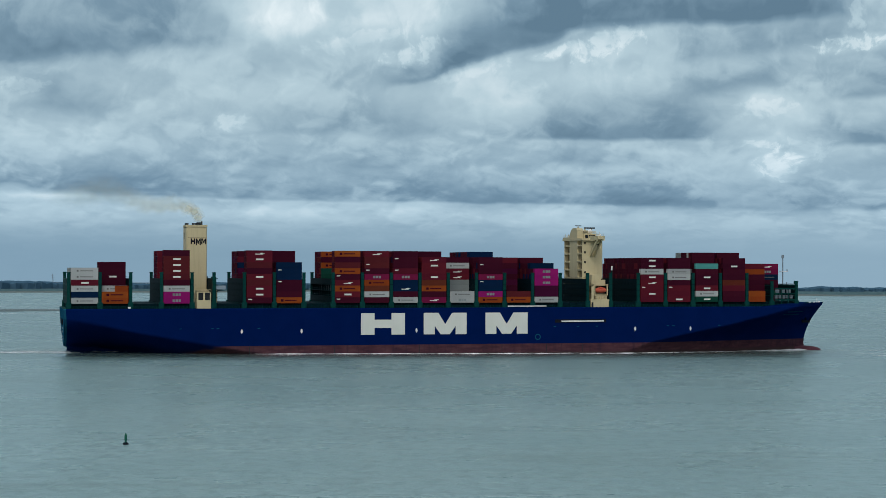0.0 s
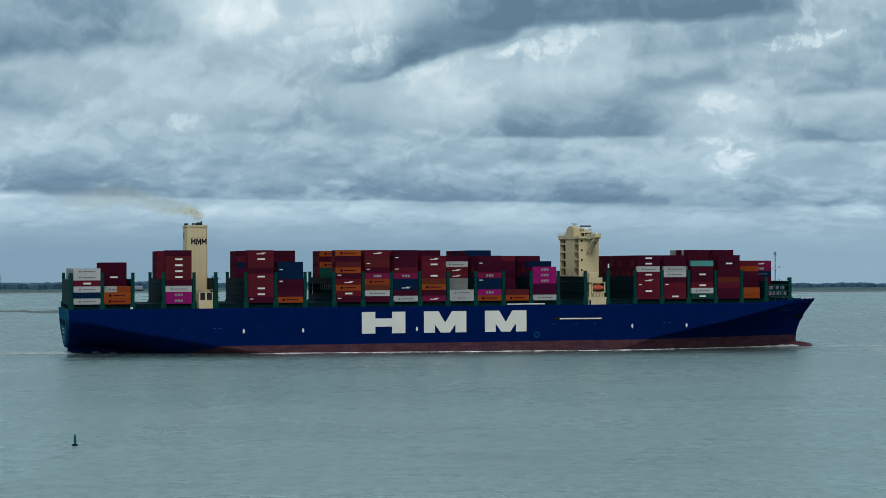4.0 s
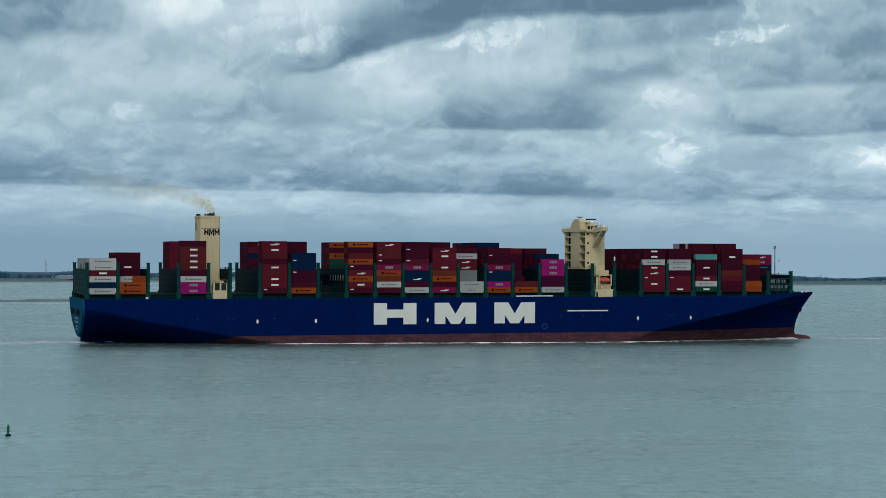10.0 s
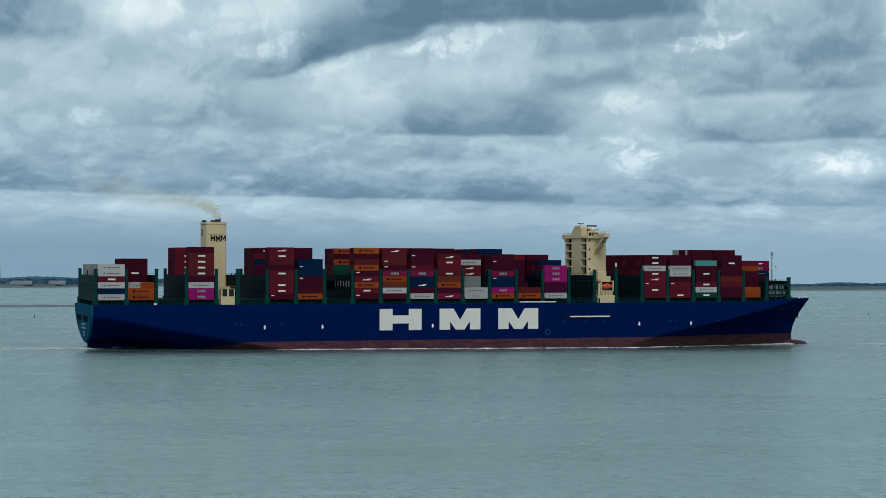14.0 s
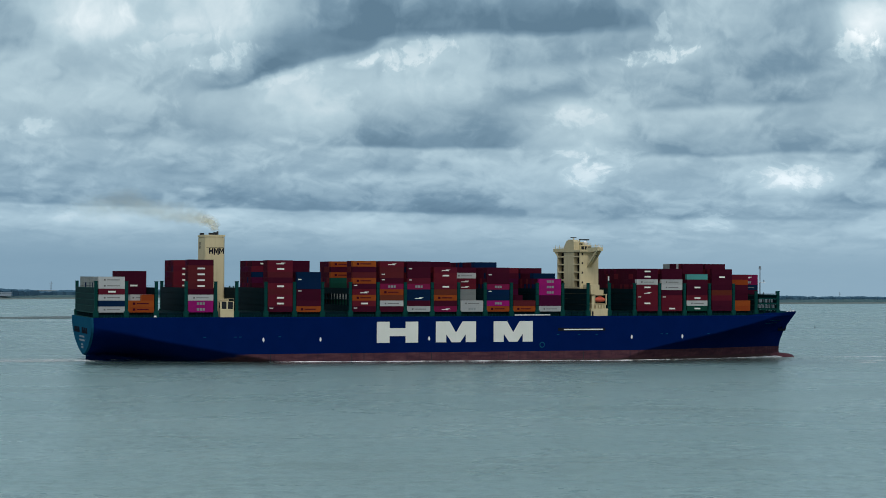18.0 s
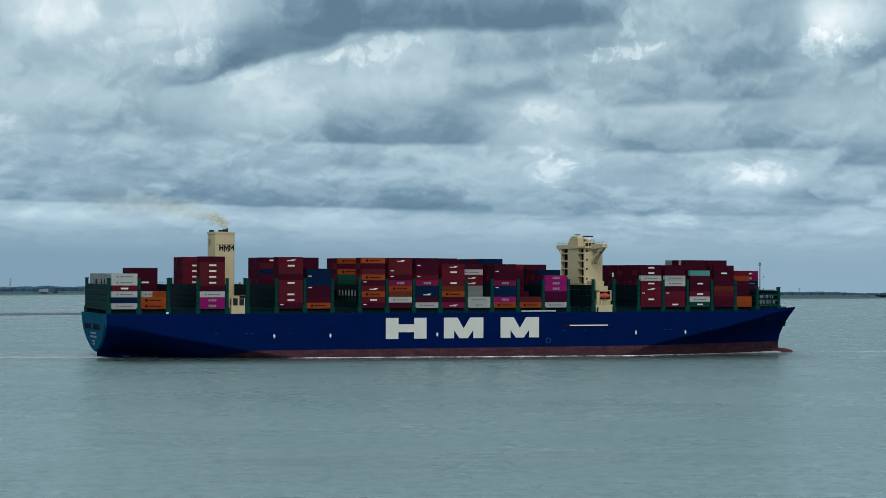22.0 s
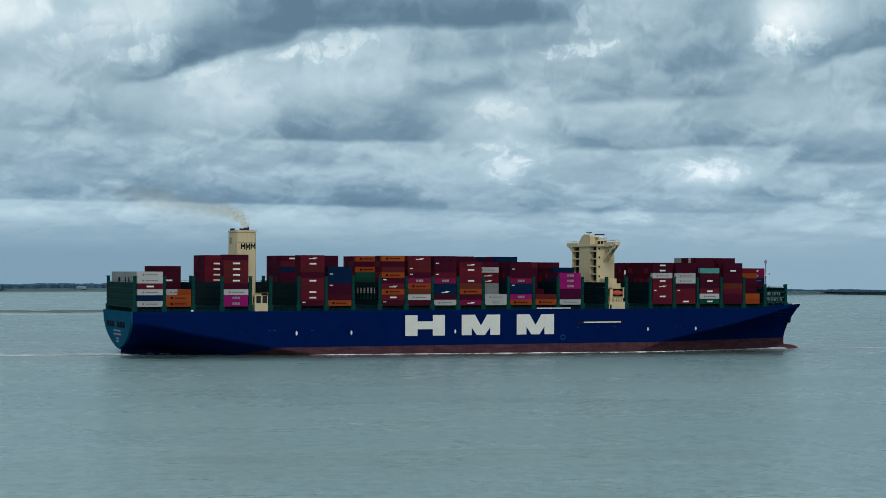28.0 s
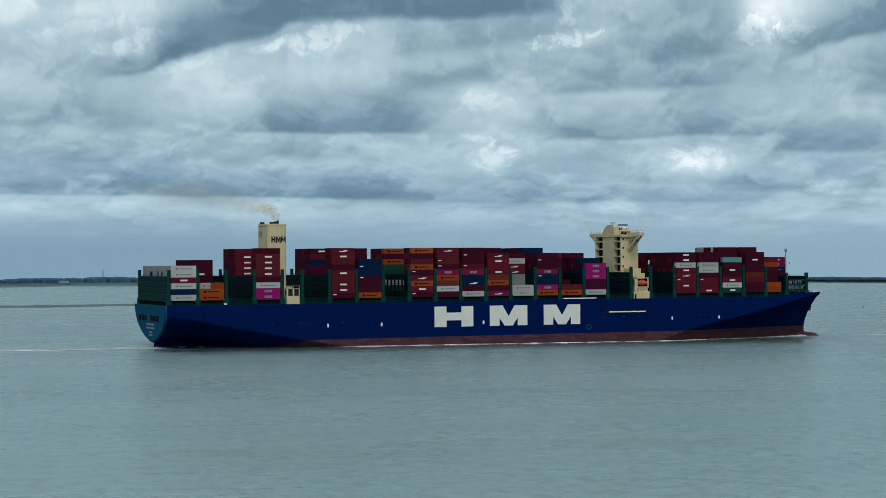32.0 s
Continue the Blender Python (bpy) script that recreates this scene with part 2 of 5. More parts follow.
def reflection_sheet_material():
    """Added smooth sheet, darkened in colour for the hull's reflection, wearing away with distance from it."""
    m, t, out = fresh("smooth_reflection_sheet")
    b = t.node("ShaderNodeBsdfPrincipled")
    # base darker than the open water, to deepen the hull's reflection
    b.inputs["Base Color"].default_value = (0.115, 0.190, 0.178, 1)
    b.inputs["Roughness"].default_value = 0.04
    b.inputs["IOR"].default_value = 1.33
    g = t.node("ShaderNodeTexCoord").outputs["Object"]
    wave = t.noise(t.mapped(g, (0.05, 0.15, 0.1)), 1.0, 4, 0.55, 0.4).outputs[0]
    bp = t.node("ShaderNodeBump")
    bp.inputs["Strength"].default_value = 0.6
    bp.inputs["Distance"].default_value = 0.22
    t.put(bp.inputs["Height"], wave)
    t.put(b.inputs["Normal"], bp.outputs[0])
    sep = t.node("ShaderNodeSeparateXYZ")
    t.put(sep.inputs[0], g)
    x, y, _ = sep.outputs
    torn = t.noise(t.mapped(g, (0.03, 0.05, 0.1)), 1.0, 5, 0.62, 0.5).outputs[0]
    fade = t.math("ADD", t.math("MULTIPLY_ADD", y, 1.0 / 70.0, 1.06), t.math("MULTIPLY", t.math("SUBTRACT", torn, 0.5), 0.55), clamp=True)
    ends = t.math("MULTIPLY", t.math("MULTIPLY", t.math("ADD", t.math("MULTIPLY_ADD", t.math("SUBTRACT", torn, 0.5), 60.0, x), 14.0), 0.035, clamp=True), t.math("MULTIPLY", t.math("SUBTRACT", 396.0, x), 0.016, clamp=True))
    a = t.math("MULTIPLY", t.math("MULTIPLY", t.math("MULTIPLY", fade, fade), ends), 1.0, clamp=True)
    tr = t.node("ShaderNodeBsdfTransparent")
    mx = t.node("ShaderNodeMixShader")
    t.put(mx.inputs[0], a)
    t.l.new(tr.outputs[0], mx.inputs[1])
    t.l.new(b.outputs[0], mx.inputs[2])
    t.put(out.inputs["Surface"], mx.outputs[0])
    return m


def smoke_material():
    """Thin smoke: densest in the middle of each puff, broken up by noise."""
    m, t, out = fresh("funnel_smoke")
    d = t.node("ShaderNodeBsdfDiffuse")
    d.inputs["Color"].default_value = (0.86, 0.80, 0.58, 1)
    tl = t.node("ShaderNodeBsdfTranslucent")
    tl.inputs["Color"].default_value = (0.86, 0.80, 0.58, 1)
    ms = t.node("ShaderNodeMixShader")
    t.l.new(d.outputs[0], ms.inputs[1])
    t.l.new(tl.outputs[0], ms.inputs[2])
    tr = t.node("ShaderNodeBsdfTransparent")
    mx = t.node("ShaderNodeMixShader")
    at = t.node("ShaderNodeAttribute")
    at.attribute_name = "thick"
    tc = t.node("ShaderNodeTexCoord").outputs["Object"]
    n = t.noise(tc, 0.22, 4, 0.5, 0.3).outputs[0]
    a = t.math("MULTIPLY", at.outputs["Fac"], t.math("MULTIPLY_ADD", t.math("SUBTRACT", n, 0.5), 1.6, 0.62), clamp=True)
    t.put(mx.inputs[0], a)
    t.l.new(tr.outputs[0], mx.inputs[1])
    t.l.new(ms.outputs[0], mx.inputs[2])
    t.put(out.inputs["Surface"], mx.outputs[0])
    return m


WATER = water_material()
REFLECTION_SHEET = reflection_sheet_material()
SLICK = slick_material()
FOAM = foam_material("sea_foam", 0.65)
FOAM_THIN = foam_material("thin_foam", 0.56)
FOAM_LINE = foam_material("broken_foam", 0.56)
SMOKE = smoke_material()
SOLID_FOAM = foam_material("bow_foam", 0.72)
# tree green with the distance haze mixed into its base colour
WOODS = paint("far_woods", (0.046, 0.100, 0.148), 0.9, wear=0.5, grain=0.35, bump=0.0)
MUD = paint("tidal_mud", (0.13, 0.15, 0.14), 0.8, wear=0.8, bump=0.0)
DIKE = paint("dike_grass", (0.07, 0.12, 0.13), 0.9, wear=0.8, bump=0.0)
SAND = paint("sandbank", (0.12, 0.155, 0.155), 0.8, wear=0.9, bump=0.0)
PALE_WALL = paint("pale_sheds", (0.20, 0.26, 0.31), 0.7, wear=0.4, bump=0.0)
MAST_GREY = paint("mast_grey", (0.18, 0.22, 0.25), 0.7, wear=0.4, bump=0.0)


def cloud_material():
    """Broken stratocumulus: warped noise flattened towards the horizon, and the large banks and bright gaps one by one, in degrees."""
    m, t, out = fresh("cloud_deck")
    m.cycles.emission_sampling = "NONE"
    em = t.node("ShaderNodeEmission")
    obj = t.node("ShaderNodeTexCoord").outputs["Object"]
    nrm = t.node("ShaderNodeVectorMath", operation="NORMALIZE")
    t.put(nrm.inputs[0], obj)
    sep = t.node("ShaderNodeSeparateXYZ")
    t.put(sep.inputs[0], nrm.outputs[0])
    x, y, z = sep.outputs
    A = t.math("MULTIPLY", t.math("ARCTAN2", x, y), 57.29578)
    E = t.math("MULTIPLY", t.math("ARCSINE", z), 57.29578)
    # bearing, and height stretched so that clouds flatten with distance
    high = t.math("MULTIPLY", t.math("LOGARITHM", t.math("ADD", t.math("MAXIMUM", E, 0.0), 1.6), math.e), 8.6)
    flat = t.node("ShaderNodeCombineXYZ")
    t.put(flat.inputs[0], A)
    t.put(flat.inputs[1], high)

    def split(nd):
        s = t.node("ShaderNodeSeparateColor")
        t.put(s.inputs[0], nd.outputs[1])
        return [t.math("SUBTRACT", o, 0.5) for o in s.outputs]

    def moved(vec, dx, dy):
        nd = t.node("ShaderNodeVectorMath", operation="ADD")
        t.put(nd.inputs[0], vec)
        nd.inputs[1].default_value = (dx, dy, 0.0)
        return nd.outputs[0]

    # two scales of curl pull every outline about
    r1, g1, b1 = split(t.noise(flat.outputs[0], 0.40, 2, 0.5))
    r2, g2, b2 = split(t.noise(flat.outputs[0], 1.6, 2, 0.5))
    wa = t.math("ADD", t.math("MULTIPLY", r1, 1.7), t.math("MULTIPLY", r2, 0.26))
    we = t.math("ADD", t.math("MULTIPLY", g1, 0.7), t.math("MULTIPLY", g2, 0.16))
    WA, WE = t.math("ADD", A, wa), t.math("ADD", E, we)
    warped = t.node("ShaderNodeCombineXYZ")
    t.put(warped.inputs[0], WA)
    t.put(warped.inputs[1], t.math("MULTIPLY_ADD", we, 1.0, high))
    body = warped.outputs[0]
    fluff = t.noise(body, 0.33, 6, 0.50).outputs[0]
    lit = t.math("SUBTRACT", fluff, t.noise(moved(body, -0.15, 0.50), 0.33, 6, 0.50).outputs[0])
    puff = t.noise(moved(body, 7.3, 2.1), 1.05, 5, 0.52).outputs[0]
    puff_lit = t.math("SUBTRACT", puff, t.noise(moved(body, 7.22, 2.32), 1.05, 5, 0.52).outputs[0])
    wide = t.noise(moved(flat.outputs[0], 3.0, 9.0), 0.17, 4, 0.5).outputs[0]
    total = t.math("MULTIPLY", t.math("SUBTRACT", wide, 0.5), 0.16)
    for v, k in ((t.math("SUBTRACT", fluff, 0.5), 0.14), (lit, 0.34), (t.math("SUBTRACT", puff, 0.5), 0.06), (puff_lit, 0.24)):
        total = t.math("MULTIPLY_ADD", v, k, total)
    ragged = t.math("ADD", t.math("MULTIPLY", t.math("SUBTRACT", fluff, 0.5), 1.3), t.math("MULTIPLY", t.math("SUBTRACT", puff, 0.5), 1.7))
    hem = t.math("ADD", t.math("MULTIPLY", t.math("SUBTRACT", puff, 0.5), 0.30), t.math("MULTIPLY", we, 0.35))

    def step(v, lo, hi, to=1.0):
        nd = t.node("ShaderNodeMapRange")
        nd.interpolation_type = "SMOOTHSTEP"
        t.put(nd.inputs[0], v)
        nd.inputs[1].default_value, nd.inputs[2].default_value = lo, hi
        nd.inputs[3].default_value, nd.inputs[4].default_value = 0.0, to
        return nd.outputs[0]

    heap = t.math("MULTIPLY_ADD", t.math("SUBTRACT", puff, 0.5), 0.30, fluff)
    total = t.math("ADD", total, t.math("SUBTRACT", step(heap, 0.45, 0.58, 0.09), 0.045))

    def patch(a, e, w, h, s, lean=0.0):
        """A bright gap or head, or a soft dull spot, with a ragged outline."""
        nonlocal total
        da = t.math("SUBTRACT", WA, a)
        de = t.math("SUBTRACT", WE, e)
        if lean:
            de = t.math("MULTIPLY_ADD", da, -lean, de)
        da, de = t.math("DIVIDE", da, w), t.math("DIVIDE", de, h)
        q = t.math("ADD", t.math("MULTIPLY", da, da), t.math("MULTIPLY", de, de))
        total = t.math("ADD", total, step(t.math("MULTIPLY_ADD", ragged, 2.2, q), 2.1, -0.3, s))

    tatter = t.math("MULTIPLY", t.math("SUBTRACT", t.noise(moved(body, 1.7, 5.5), 2.6, 5, 0.58).outputs[0], 0.5), 7.0)

    def shard(a, e, w, h, s, lean=0.0):
        """A torn scrap of sunlit cloud."""
        nonlocal total
        da = t.math("SUBTRACT", WA, a)
        de = t.math("SUBTRACT", WE, e)
        if lean:
            de = t.math("MULTIPLY_ADD", da, -lean, de)
        da, de = t.math("DIVIDE", da, w), t.math("DIVIDE", de, h)
        q = t.math("ADD", t.math("MULTIPLY", da, da), t.math("MULTIPLY", de, de))
        total = t.math("ADD", total, step(t.math("ADD", q, tatter), 1.3, 0.0, s))

    def under(a, e, w, h, s, lean, soft):
        """A cloud with a dull underside, fading upwards."""
        nonlocal total
        da = t.math("SUBTRACT", WA, a)
        d = t.math("SUBTRACT", t.math("MULTIPLY_ADD", hem, 0.1 + 4.6 * soft, E), e)
        if lean:
            d = t.math("MULTIPLY_ADD", da, -lean, d)
        up = t.math("DIVIDE", t.math("MAXIMUM", d, 0.0), h)
        rise = t.math("MULTIPLY", step(d, -soft * 0.5, soft * 0.8), t.math("EXPONENT", t.math("MULTIPLY", t.math("MULTIPLY", up, up), -0.8)))
        side = step(t.math("MULTIPLY_ADD", ragged, 0.28, t.math("ABSOLUTE", t.math("DIVIDE", da, w))), 1.3, 0.5, s)
        total = t.math("MULTIPLY_ADD", rise, side, total)

    under(-11.39, 6.93, 4.95, 2.28, -0.34, 0.12, 0.5)
    under(8.34, 8.28, 4.95, 1.33, -0.52, 0.03, 0.3)
    under(2.79, 7.40, 2.47, 1.81, -0.38, 0.33, 0.25)
    under(0.32, 6.51, 1.43, 0.76, -0.25, 0.25, 0.2)
    under(11.13, 7.24, 2.66, 1.14, -0.19, 0.1, 0.35)
    under(6.22, 4.46, 3.33, 1.18, -0.38, 0.0, 0.16)
    under(5.57, 3.64, 1.62, 0.38, -0.14, 0.0, 0.2)
    under(-2.22, 4.56, 2.47, 0.80, -0.15, 0.0, 0.3)
    under(-11.37, 5.13, 1.71, 0.65, -0.16, 0.0, 0.3)
    under(-13.01, 5.59, 0.95, 0.86, -0.14, 0.0, 0.3)
    under(-1.07, 3.40, 1.71, 0.57, -0.12, 0.0, 0.25)
    under(-11.89, 2.47, 3.61, 0.80, -0.19, 0.02, 0.14)
    under(-6.35, 2.36, 6.28, 0.76, -0.22, -0.008, 0.1)
    under(3.69, 2.31, 4.95, 0.80, -0.29, -0.01, 0.1)
    under(10.81, 2.15, 4.95, 0.80, -0.17, -0.01, 0.14)
    under(-6.36, 3.42, 2.09, 0.34, -0.09, 0.0, 0.2)
    under(10.04, 5.86, 1.71, 1.14, -0.14, 0.05, 0.4)
    under(16.16, 5.85, 3.23, 1.05, -0.28, 0.05, 0.25)
    under(17.10, 4.30, 3.80, 0.86, -0.28, 0.02, 0.16)
    under(23.00, 3.80, 2.66, 0.86, -0.24, 0.0, 0.18)
    under(18.12, 6.92, 1.90, 2.09, -0.19, 0.1, 0.35)
    under(23.53, 7.42, 2.66, 1.14, -0.36, 0.28, 0.25)
    under(22.27, 2.54, 3.23, 0.65, -0.14, 0.0, 0.16)
    under(18.78, 2.77, 2.28, 0.27, -0.1, 0.0, 0.15)
    under(17.48, 2.19, 3.42, 0.30, -0.13, 0.0, 0.12)
    under(26.90, 5.58, 3.80, 1.14, -0.23, 0.0, 0.3)
    shard(5.87, 7.62, 1.18, 0.42, 0.15, 0.25)
    shard(4.06, 7.45, 0.57, 0.19, 0.13, 0.2)
    shard(14.07, 7.59, 1.10, 0.27, 0.2, 0.12)
    shard(14.14, 8.45, 0.30, 0.49, 0.13, 0.0)
    shard(-6.42, 4.86, 0.57, 0.29, 0.1, 0.0)
    shard(-0.39, 7.37, 0.95, 0.34, 0.14, 0.3)
    shard(1.37, 6.68, 1.14, 0.27, 0.07, 0.2)
    shard(-2.25, 7.77, 1.71, 0.27, 0.07, 0.2)
    shard(10.97, 5.36, 1.14, 0.27, 0.07, 0.1)
    shard(10.98, 4.28, 0.57, 0.17, 0.1, 0.0)
    shard(11.81, 3.57, 0.68, 0.46, 0.11, 0.0)
    shard(18.50, 3.56, 1.26, 0.34, 0.11, 0.0)
    shard(20.44, 7.92, 0.76, 0.49, 0.15, 0.0)
    shard(21.63, 7.83, 0.76, 0.38, 0.12, 0.0)
    shard(22.82, 2.77, 0.84, 0.23, 0.09, 0.0)
    shard(15.88, 2.12, 0.68, 0.34, 0.09, 0.0)
    shard(12.67, 4.12, 0.95, 0.38, 0.07, 0.0)
    shard(-13.37, 5.87, 0.76, 0.30, 0.09, 0.0)
    patch(-5.10, 8.82, 2.00, 0.91, 0.31, 0.0)
    patch(-0.46, 8.91, 2.28, 1.05, 0.24, 0.0)
    patch(-0.39, 7.30, 1.05, 0.30, 0.11, 0.2)
    patch(-3.77, 7.94, 2.85, 0.76, 0.11, 0.0)
    patch(5.95, 7.58, 1.18, 0.46, 0.12, 0.2)
    patch(4.11, 7.42, 0.76, 0.19, 0.18, 0.2)
    patch(14.07, 7.55, 1.14, 0.27, 0.12, 0.05)
    patch(-6.42, 4.86, 0.65, 0.32, 0.14, 0.0)
    patch(-13.46, 5.81, 0.86, 0.42, 0.14, 0.0)
    patch(2.89, 6.13, 3.23, 0.95, 0.17, 0.05)
    patch(6.86, 6.73, 2.09, 0.86, 0.11, 0.0)
    patch(10.78, 5.26, 1.71, 0.67, 0.14, 0.0)
    patch(10.88, 4.28, 0.57, 0.17, 0.1, 0.0)
    patch(11.72, 3.47, 0.80, 0.49, 0.18, 0.0)
    patch(-12.98, 2.42, 1.52, 0.19, 0.18, 0.0)
    patch(-8.03, 1.94, 4.56, 0.27, 0.08, 0.0)
    patch(-0.68, 1.92, 6.28, 0.29, 0.11, 0.0)
    patch(8.40, 1.78, 3.80, 0.27, 0.08, 0.0)
    patch(-8.63, 6.20, 3.61, 0.95, 0.09, 0.0)
    patch(-11.91, 4.28, 2.85, 0.57, 0.09, 0.0)
    patch(-5.45, 5.67, 2.09, 0.53, 0.08, 0.0)
    patch(1.40, 3.12, 1.14, 0.27, 0.09, 0.0)
    patch(21.26, 8.54, 1.48, 0.87, 0.35, 0.0)
    patch(18.50, 3.49, 1.37, 0.42, 0.24, 0.0)
    patch(23.00, 2.77, 0.95, 0.27, 0.16, 0.0)
    patch(21.36, 1.93, 1.14, 0.34, 0.16, 0.0)
    patch(15.88, 2.04, 0.80, 0.34, 0.16, 0.0)
    patch(22.27, 5.48, 2.47, 0.76, 0.09, 0.0)
    patch(12.57, 4.14, 1.71, 0.53, 0.11, 0.0)
    patch(23.36, 1.60, 1.71, 0.19, 0.14, 0.0)
    # general light of the sky by height
    low = step(E, 2.1, 0.5)
    val = t.math("ADD", 0.55, t.math("MULTIPLY", total, t.math("MULTIPLY_ADD", low, -0.75, 1.0)))
    col = t.ramp(val, [(0.0, (0.108, 0.188, 0.262)), (0.25, (0.168, 0.268, 0.352)), (0.47, (0.285, 0.405, 0.485)), (0.68, (0.42, 0.555, 0.625)), (0.86, (0.61, 0.72, 0.77)), (1.0, (0.82, 0.89, 0.92))])
    far = t.mix(step(A, 1.0, 14.0), (0.178, 0.293, 0.395, 1), (0.228, 0.352, 0.455, 1))
    col = t.mix(step(E, 6.0, 2.0), col, (0.965, 1.0, 1.04, 1), "MULTIPLY")
    t.put(em.inputs["Color"], t.mix(t.math("MULTIPLY", low, 0.85), col, far))
    em.inputs["Strength"].default_value = 1.10
    t.put(out.inputs["Surface"], em.outputs[0])
    return m


CLOUDS = cloud_material()


# ---------------------------------------------------------------- mesh helpers
def mesh_of(name, bm, mats):
    me = bpy.data.meshes.new(name)
    bm.to_mesh(me)
    bm.free()
    for m in mats if isinstance(mats, (list, tuple)) else [mats]:
        me.materials.append(m)
    return me


def part(name, bm, material, parent, label=""):
    ob = new(name, bm if isinstance(bm, bpy.types.Mesh) else mesh_of(name, bm, material))
    ob.parent = parent
    if label:
        ob["label"] = label
    return ob


def box(bm, x0, x1, y0, y1, z0, z1, bevel=0.0, mat=0):
    vs = [bm.verts.new((x, y, z)) for z in (z0, z1) for y in (y0, y1) for x in (x0, x1)]
    fs = [bm.faces.new([vs[i] for i in q]) for q in ((0, 2, 3, 1), (4, 5, 7, 6), (0, 1, 5, 4), (1, 3, 7, 5), (3, 2, 6, 7), (2, 0, 4, 6))]
    for f in fs:
        f.material_index = mat
    if bevel:
        es = list({e for f in fs for e in f.edges})
        bmesh.ops.bevel(bm, geom=es, offset=bevel, segments=1, affect="EDGES")
    return vs


def boxes(*specs, bevel=0.0):
    bm = bmesh.new()
    for s in specs:
        box(bm, *s, bevel=bevel)
    return bm


def tube(bm, p, q, r, n=8, r2=None):
    p, q = Vector(p), Vector(q)
    m = (q - p).to_track_quat("Z", "Y").to_matrix()
    r2 = r if r2 is None else r2
    rings = [[bm.verts.new(c + m @ Vector((rr * math.cos(2 * math.pi * k / n), rr * math.sin(2 * math.pi * k / n), 0))) for k in range(n)] for c, rr in ((p, r), (q, r2))]
    for k in range(n):
        bm.faces.new((rings[0][k], rings[0][(k + 1) % n], rings[1][(k + 1) % n], rings[1][k]))
    bm.faces.new(rings[0][::-1])
    bm.faces.new(rings[1])


def prism(bm, outline, axis, a, b):
    """Solid between two copies of an outline: axis 'y' takes (x, z) points, axis 'x' takes (y, z)."""
    def at(p, d):
        return (p[0], d, p[1]) if axis == "y" else (d, p[0], p[1])
    lo = [bm.verts.new(at(p, a)) for p in outline]
    hi = [bm.verts.new(at(p, b)) for p in outline]
    n = len(outline)
    for k in range(n):
        bm.faces.new((lo[k], lo[(k + 1) % n], hi[(k + 1) % n], hi[k]))
    bm.faces.new(lo[::-1])
    bm.faces.new(hi)
    bmesh.ops.recalc_face_normals(bm, faces=list(bm.faces))


# ---------------------------------------------------------------- sky, water, far shore
def build_sky():
    bm = bmesh.new()
    R, cols, rowsn = 4700.0, 90, 26
    grid = []
    for j in range(rowsn + 1):
        e = radians(-0.45 + 56.45 * (j / rowsn) ** 1.5)
        grid.append([bm.verts.new((R * math.cos(e) * math.sin(a), R * math.cos(e) * math.cos(a), R * math.sin(e))) for a in (radians(-78 + 156 * i / cols) for i in range(cols + 1))])
    for j in range(rowsn):
        for i in range(cols):
            bm.faces.new((grid[j][i], grid[j + 1][i], grid[j + 1][i + 1], grid[j][i + 1]))
    ob = new("backdrop_sky", mesh_of("backdrop_sky", bm, CLOUDS))
    tagged(ob, "broken grey and white cloud deck over the estuary", "sky", kind="structure")
    for p in ob.data.polygons:
        p.use_smooth = True
    ob.location = (0, 0, EYE)
    return ob


def build_water():
    bm = bmesh.new()
    ys = [-4800, -2000, -600, -200, 100, 200, 300, 450, 600, 800, 1000, 1300, 1700, 2300, 3000, 4000, 4850]
    xs = [-4800, -2500, -1500, -900, -500, -250, 0, 250, 500, 900, 1500, 2500, 4800]
    g = [[bm.verts.new((x, y, 0)) for x in xs] for y in ys]
    for j in range(len(ys) - 1):
        for i in range(len(xs) - 1):
            bm.faces.new((g[j][i], g[j][i + 1], g[j + 1][i + 1], g[j + 1][i]))
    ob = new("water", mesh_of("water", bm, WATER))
    return tagged(ob, "grey-green choppy estuary water reaching the far shore", "water", kind="structure")


def shore_distance(a):
    return float(np.interp(a, [-40, -14, -8, -2, 6, 13, 18, 22, 25, 45], [3900, 3760, 3600, 3850, 3300, 2930, 2980, 3120, 3420, 3700]))


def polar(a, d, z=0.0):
    """A point by bearing and range; range and height are rescaled to fit the camera's view."""
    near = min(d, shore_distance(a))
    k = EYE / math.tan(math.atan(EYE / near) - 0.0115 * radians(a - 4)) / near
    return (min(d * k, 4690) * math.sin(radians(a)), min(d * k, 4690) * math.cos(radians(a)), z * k)


